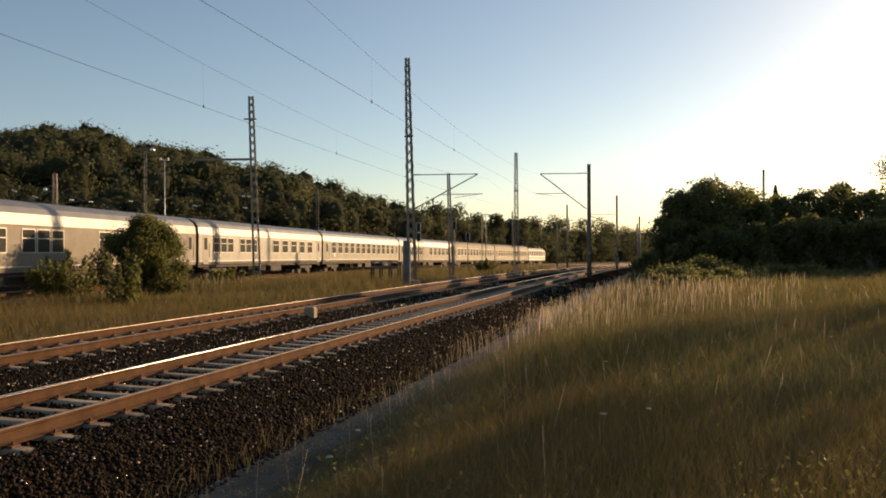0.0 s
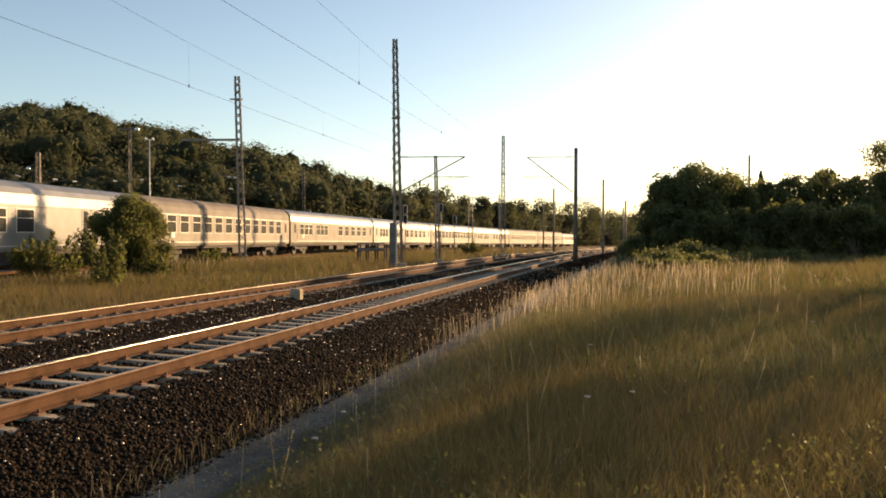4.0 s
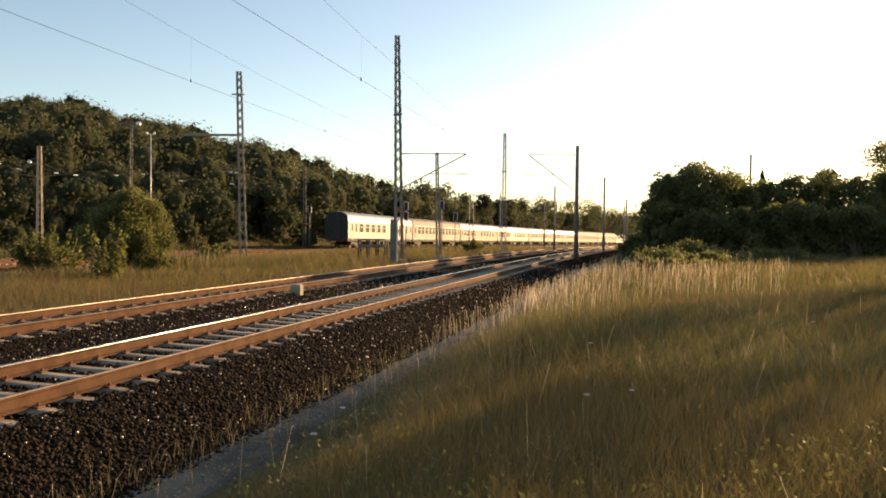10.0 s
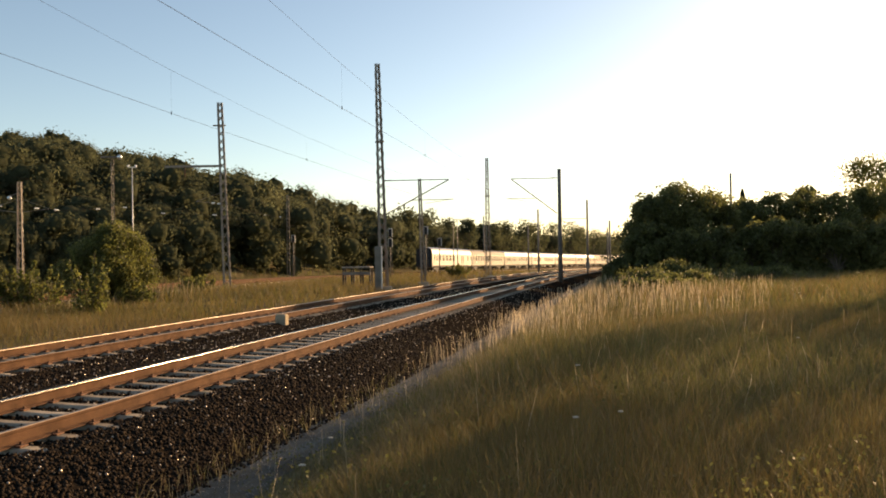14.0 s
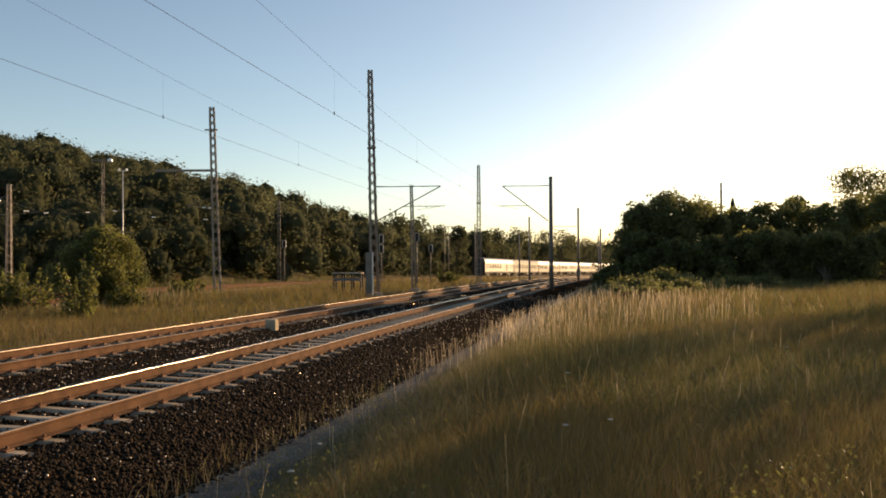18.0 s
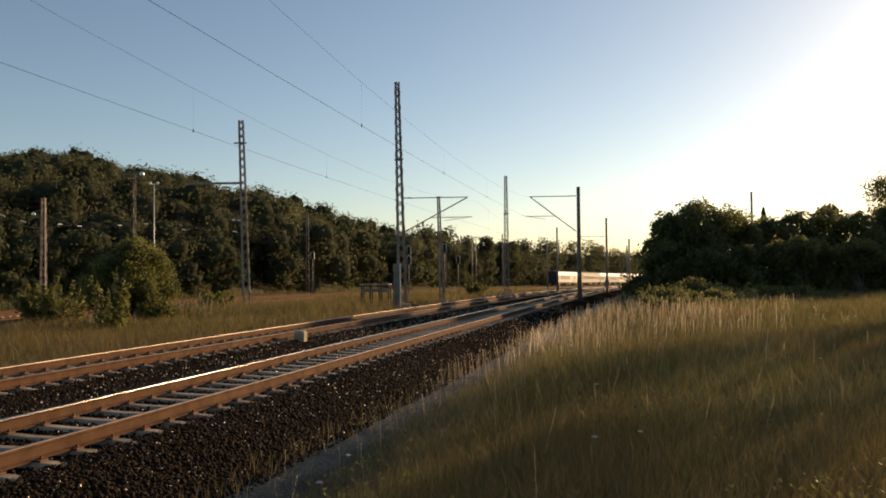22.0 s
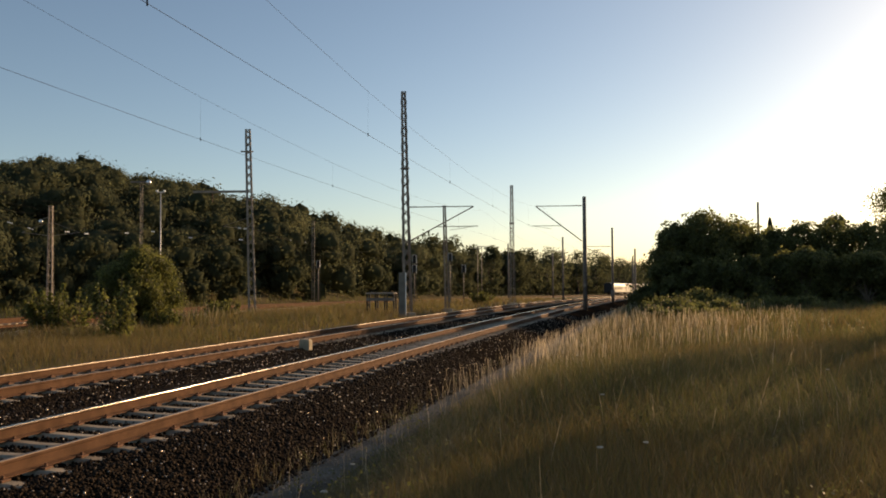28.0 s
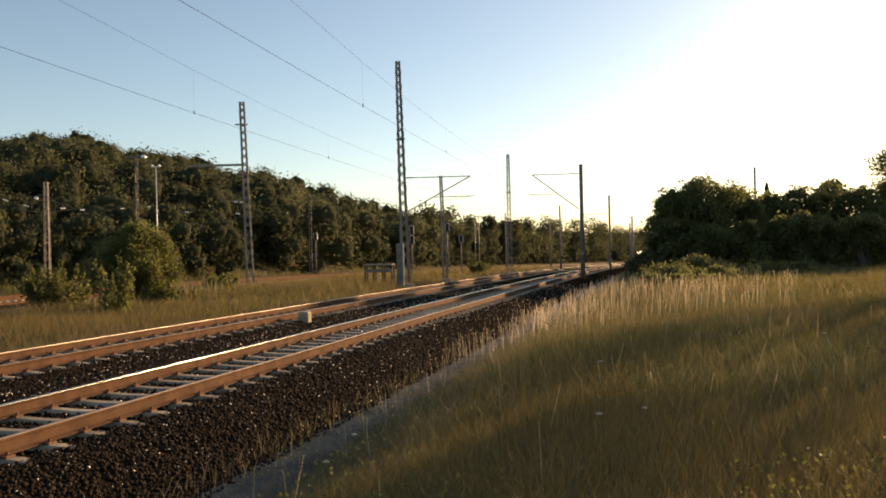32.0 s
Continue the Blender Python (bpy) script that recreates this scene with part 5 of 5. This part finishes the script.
        for sx in (-0.875, 0.875):
            part("buffer", Shape().lathe([(0.1, 0), (0.1, 0.12), (0.23, 0.13), (0.23, 0.17)] if e > 0 else [(0.23, -0.17), (0.23, -0.13), (0.1, -0.12), (0.1, 0)], 12, "y",
                                         (sx, e * half, 1.05)), M_UNDER, t)
        bogie(t, e * 9.5)
    return t


win = [(-10.1 + i * 1.84, 1.2, 1.08, 1.93) for i in range(12)]
coach_a = coach("pale grey passenger coach with a row of windows and grey roof", win, [(-12.0, 0.85), (12.0, 0.85)], M_COACH, M_BROWN)
small = [(-8.6 + i * 2.16, 1.35, 0.98, 1.9) for i in range(5)] + [(-10.35, 0.6, 0.98, 1.9), (10.1, 0.75, 1.0, 1.9)]
coach_b = coach("silver grey last coach with few windows and a wide luggage door", small, [(-11.7, 0.85), (6.1, 1.9), (12.2, 0.85)], M_SILVER, M_ROOF, 5)
wide = [(-10.3 + i * 1.15, 0.95, 0.98, 1.9) for i in range(3)] + [(-5.9 + i * 1.15, 0.95, 0.98, 1.9) for i in range(3)] + [(0.9 + i * 2.15, 1.35, 1.0, 1.9) for i in range(5)]
coach_c = coach("pale cream passenger coach with grouped and wide windows", wide, [(-12.0, 0.85), (12.0, 0.85)], M_COACH, M_ROOF)
coach_d = coach("silver grey passenger coach with grouped windows and pale roof", wide, [(-12.0, 0.85), (12.0, 0.85)], M_SILVER, M_ROOF)
coach_e = coach("dull grey-green passenger coach with a row of windows", win, [(-12.0, 0.85), (12.0, 0.85)], M_OLIVE, M_ROOF)
train = [coach_b, coach_a, coach_c, coach_d, coach_e]
for kind in (coach_c, coach_a, coach_a):
    train.append(copy_thing(kind, pose(0, 0, 0)))


def locomotive():
    t = thing("locomotive", "pale electric locomotive with dark cab windows heading the train", "locomotive")
    half = 7.3
    sh = Shape().sweep([(-1.42, 0.95), (1.42, 0.95), (1.46, 1.15), (1.46, 3.1), (1.2, 3.45), (-1.2, 3.45), (-1.46, 3.1), (-1.46, 1.15)],
                       [(0, -half, 0, 0), (0, -half + 0.3, 0, 0), (0, half - 0.3, 0, 0), (0, half, 0, 0)])
    part("body", sh, M_LOCO, t)
    part("roof", Shape().box(0, 0, 3.6, 2.2, 13.0, 0.32, 0.1), M_ROOF, t, "grey roof")
    part("skirt", Shape().box(0, 0, 0.98, 2.8, 14.2, 0.3, 0.03), M_UNDER, t, "dark frame")
    for side in (1, -1):
        for cy, w in ((-6.3, 1.1), (-4.3, 1.7), (-2.15, 1.7), (0, 1.7), (2.15, 1.7), (4.3, 1.7), (6.3, 1.1)):
            part("side_window", Shape().box(side * 1.465, cy, 2.58, 0.02, w, 1.05, 0.006), M_RUBBER, t, "dark window")
        part("red_band", Shape().box(side * 1.463, 0, 1.55, 0.012, 13.8, 0.35), M_RED, t, "faded red band")
    for e in (-1, 1):
        for sx in (-0.62, 0.62):
            part("cab_window", Shape().box(sx, e * (half + 0.01), 2.6, 0.95, 0.02, 0.75, 0.006), M_PANE, t, "dark cab window")
        for sx in (-0.875, 0.875):
            part("buffer", Shape().lathe([(0.12, -0.5), (0.12, 0.1), (0.24, 0.12), (0.24, 0.5)] if e > 0 else [(0.24, -0.5), (0.24, -0.12), (0.12, -0.1), (0.12, 0.5)], 12, "y",
                                         (sx, e * half, 1.05)), M_UNDER, t)
        bogie(t, e * 4.3)
        pan = Shape()
        for sx in (-0.5, 0.5):
            pan.rod((sx, e * 5.0, 3.78), (sx, e * 6.2, 4.2), 0.03).rod((sx, e * 6.2, 4.2), (sx * 0.8, e * 5.0, 4.5 + 0.6 * (e < 0)), 0.025)
        pan.rod((-0.9, e * 5.0, 4.5 + 0.6 * (e < 0)), (0.9, e * 5.0, 4.5 + 0.6 * (e < 0)), 0.03)
        part("pantograph", pan, M_STEEL, t)
    return t


loco = locomotive()


def tail_at(t):
    """Arc length of the train's tail on the main line."""
    return -3.475 + 11.523 * (t - 8) - 0.5 * 0.07175 * (t - 8) ** 2


def seat(s, pivot):
    """The pose of a vehicle whose middle is at s, borne at two pivots."""
    a, b = on(MAIN, s - pivot, -0.12), on(MAIN, s + pivot, -0.12)
    d = [b[i] - a[i] for i in range(3)]
    head = math.atan2(d[0], d[1])
    return pose((a[0] + b[0]) / 2, (a[1] + b[1]) / 2, (a[2] + b[2]) / 2, math.degrees(math.atan2(d[2], math.hypot(d[0], d[1]))), 0, -math.degrees(head))


def roll(ob):
    """Turn the wheelsets of a vehicle as it runs."""
    for w in ob.children_recursive:
        if w.name.startswith("wheelset"):
            place = w.matrix_basis.translation.copy()
            walk(w, [(k / FPS, pose(*place, -math.degrees((tail_at(k / FPS) - tail_at(0)) / WHEEL_R))) for k in range(32 * FPS + 1)])


def motions():
    times = [i * 1.0 for i in range(33)]
    for k, ob in enumerate(train):
        walk(ob, [(t, seat(tail_at(t) + PITCH * k + PITCH / 2, 9.5)) for t in times])
        roll(ob)
    roll(loco)
    walk(loco, [(t, seat(tail_at(t) + PITCH * len(train) + 7.5, 4.3)) for t in times])


motions()
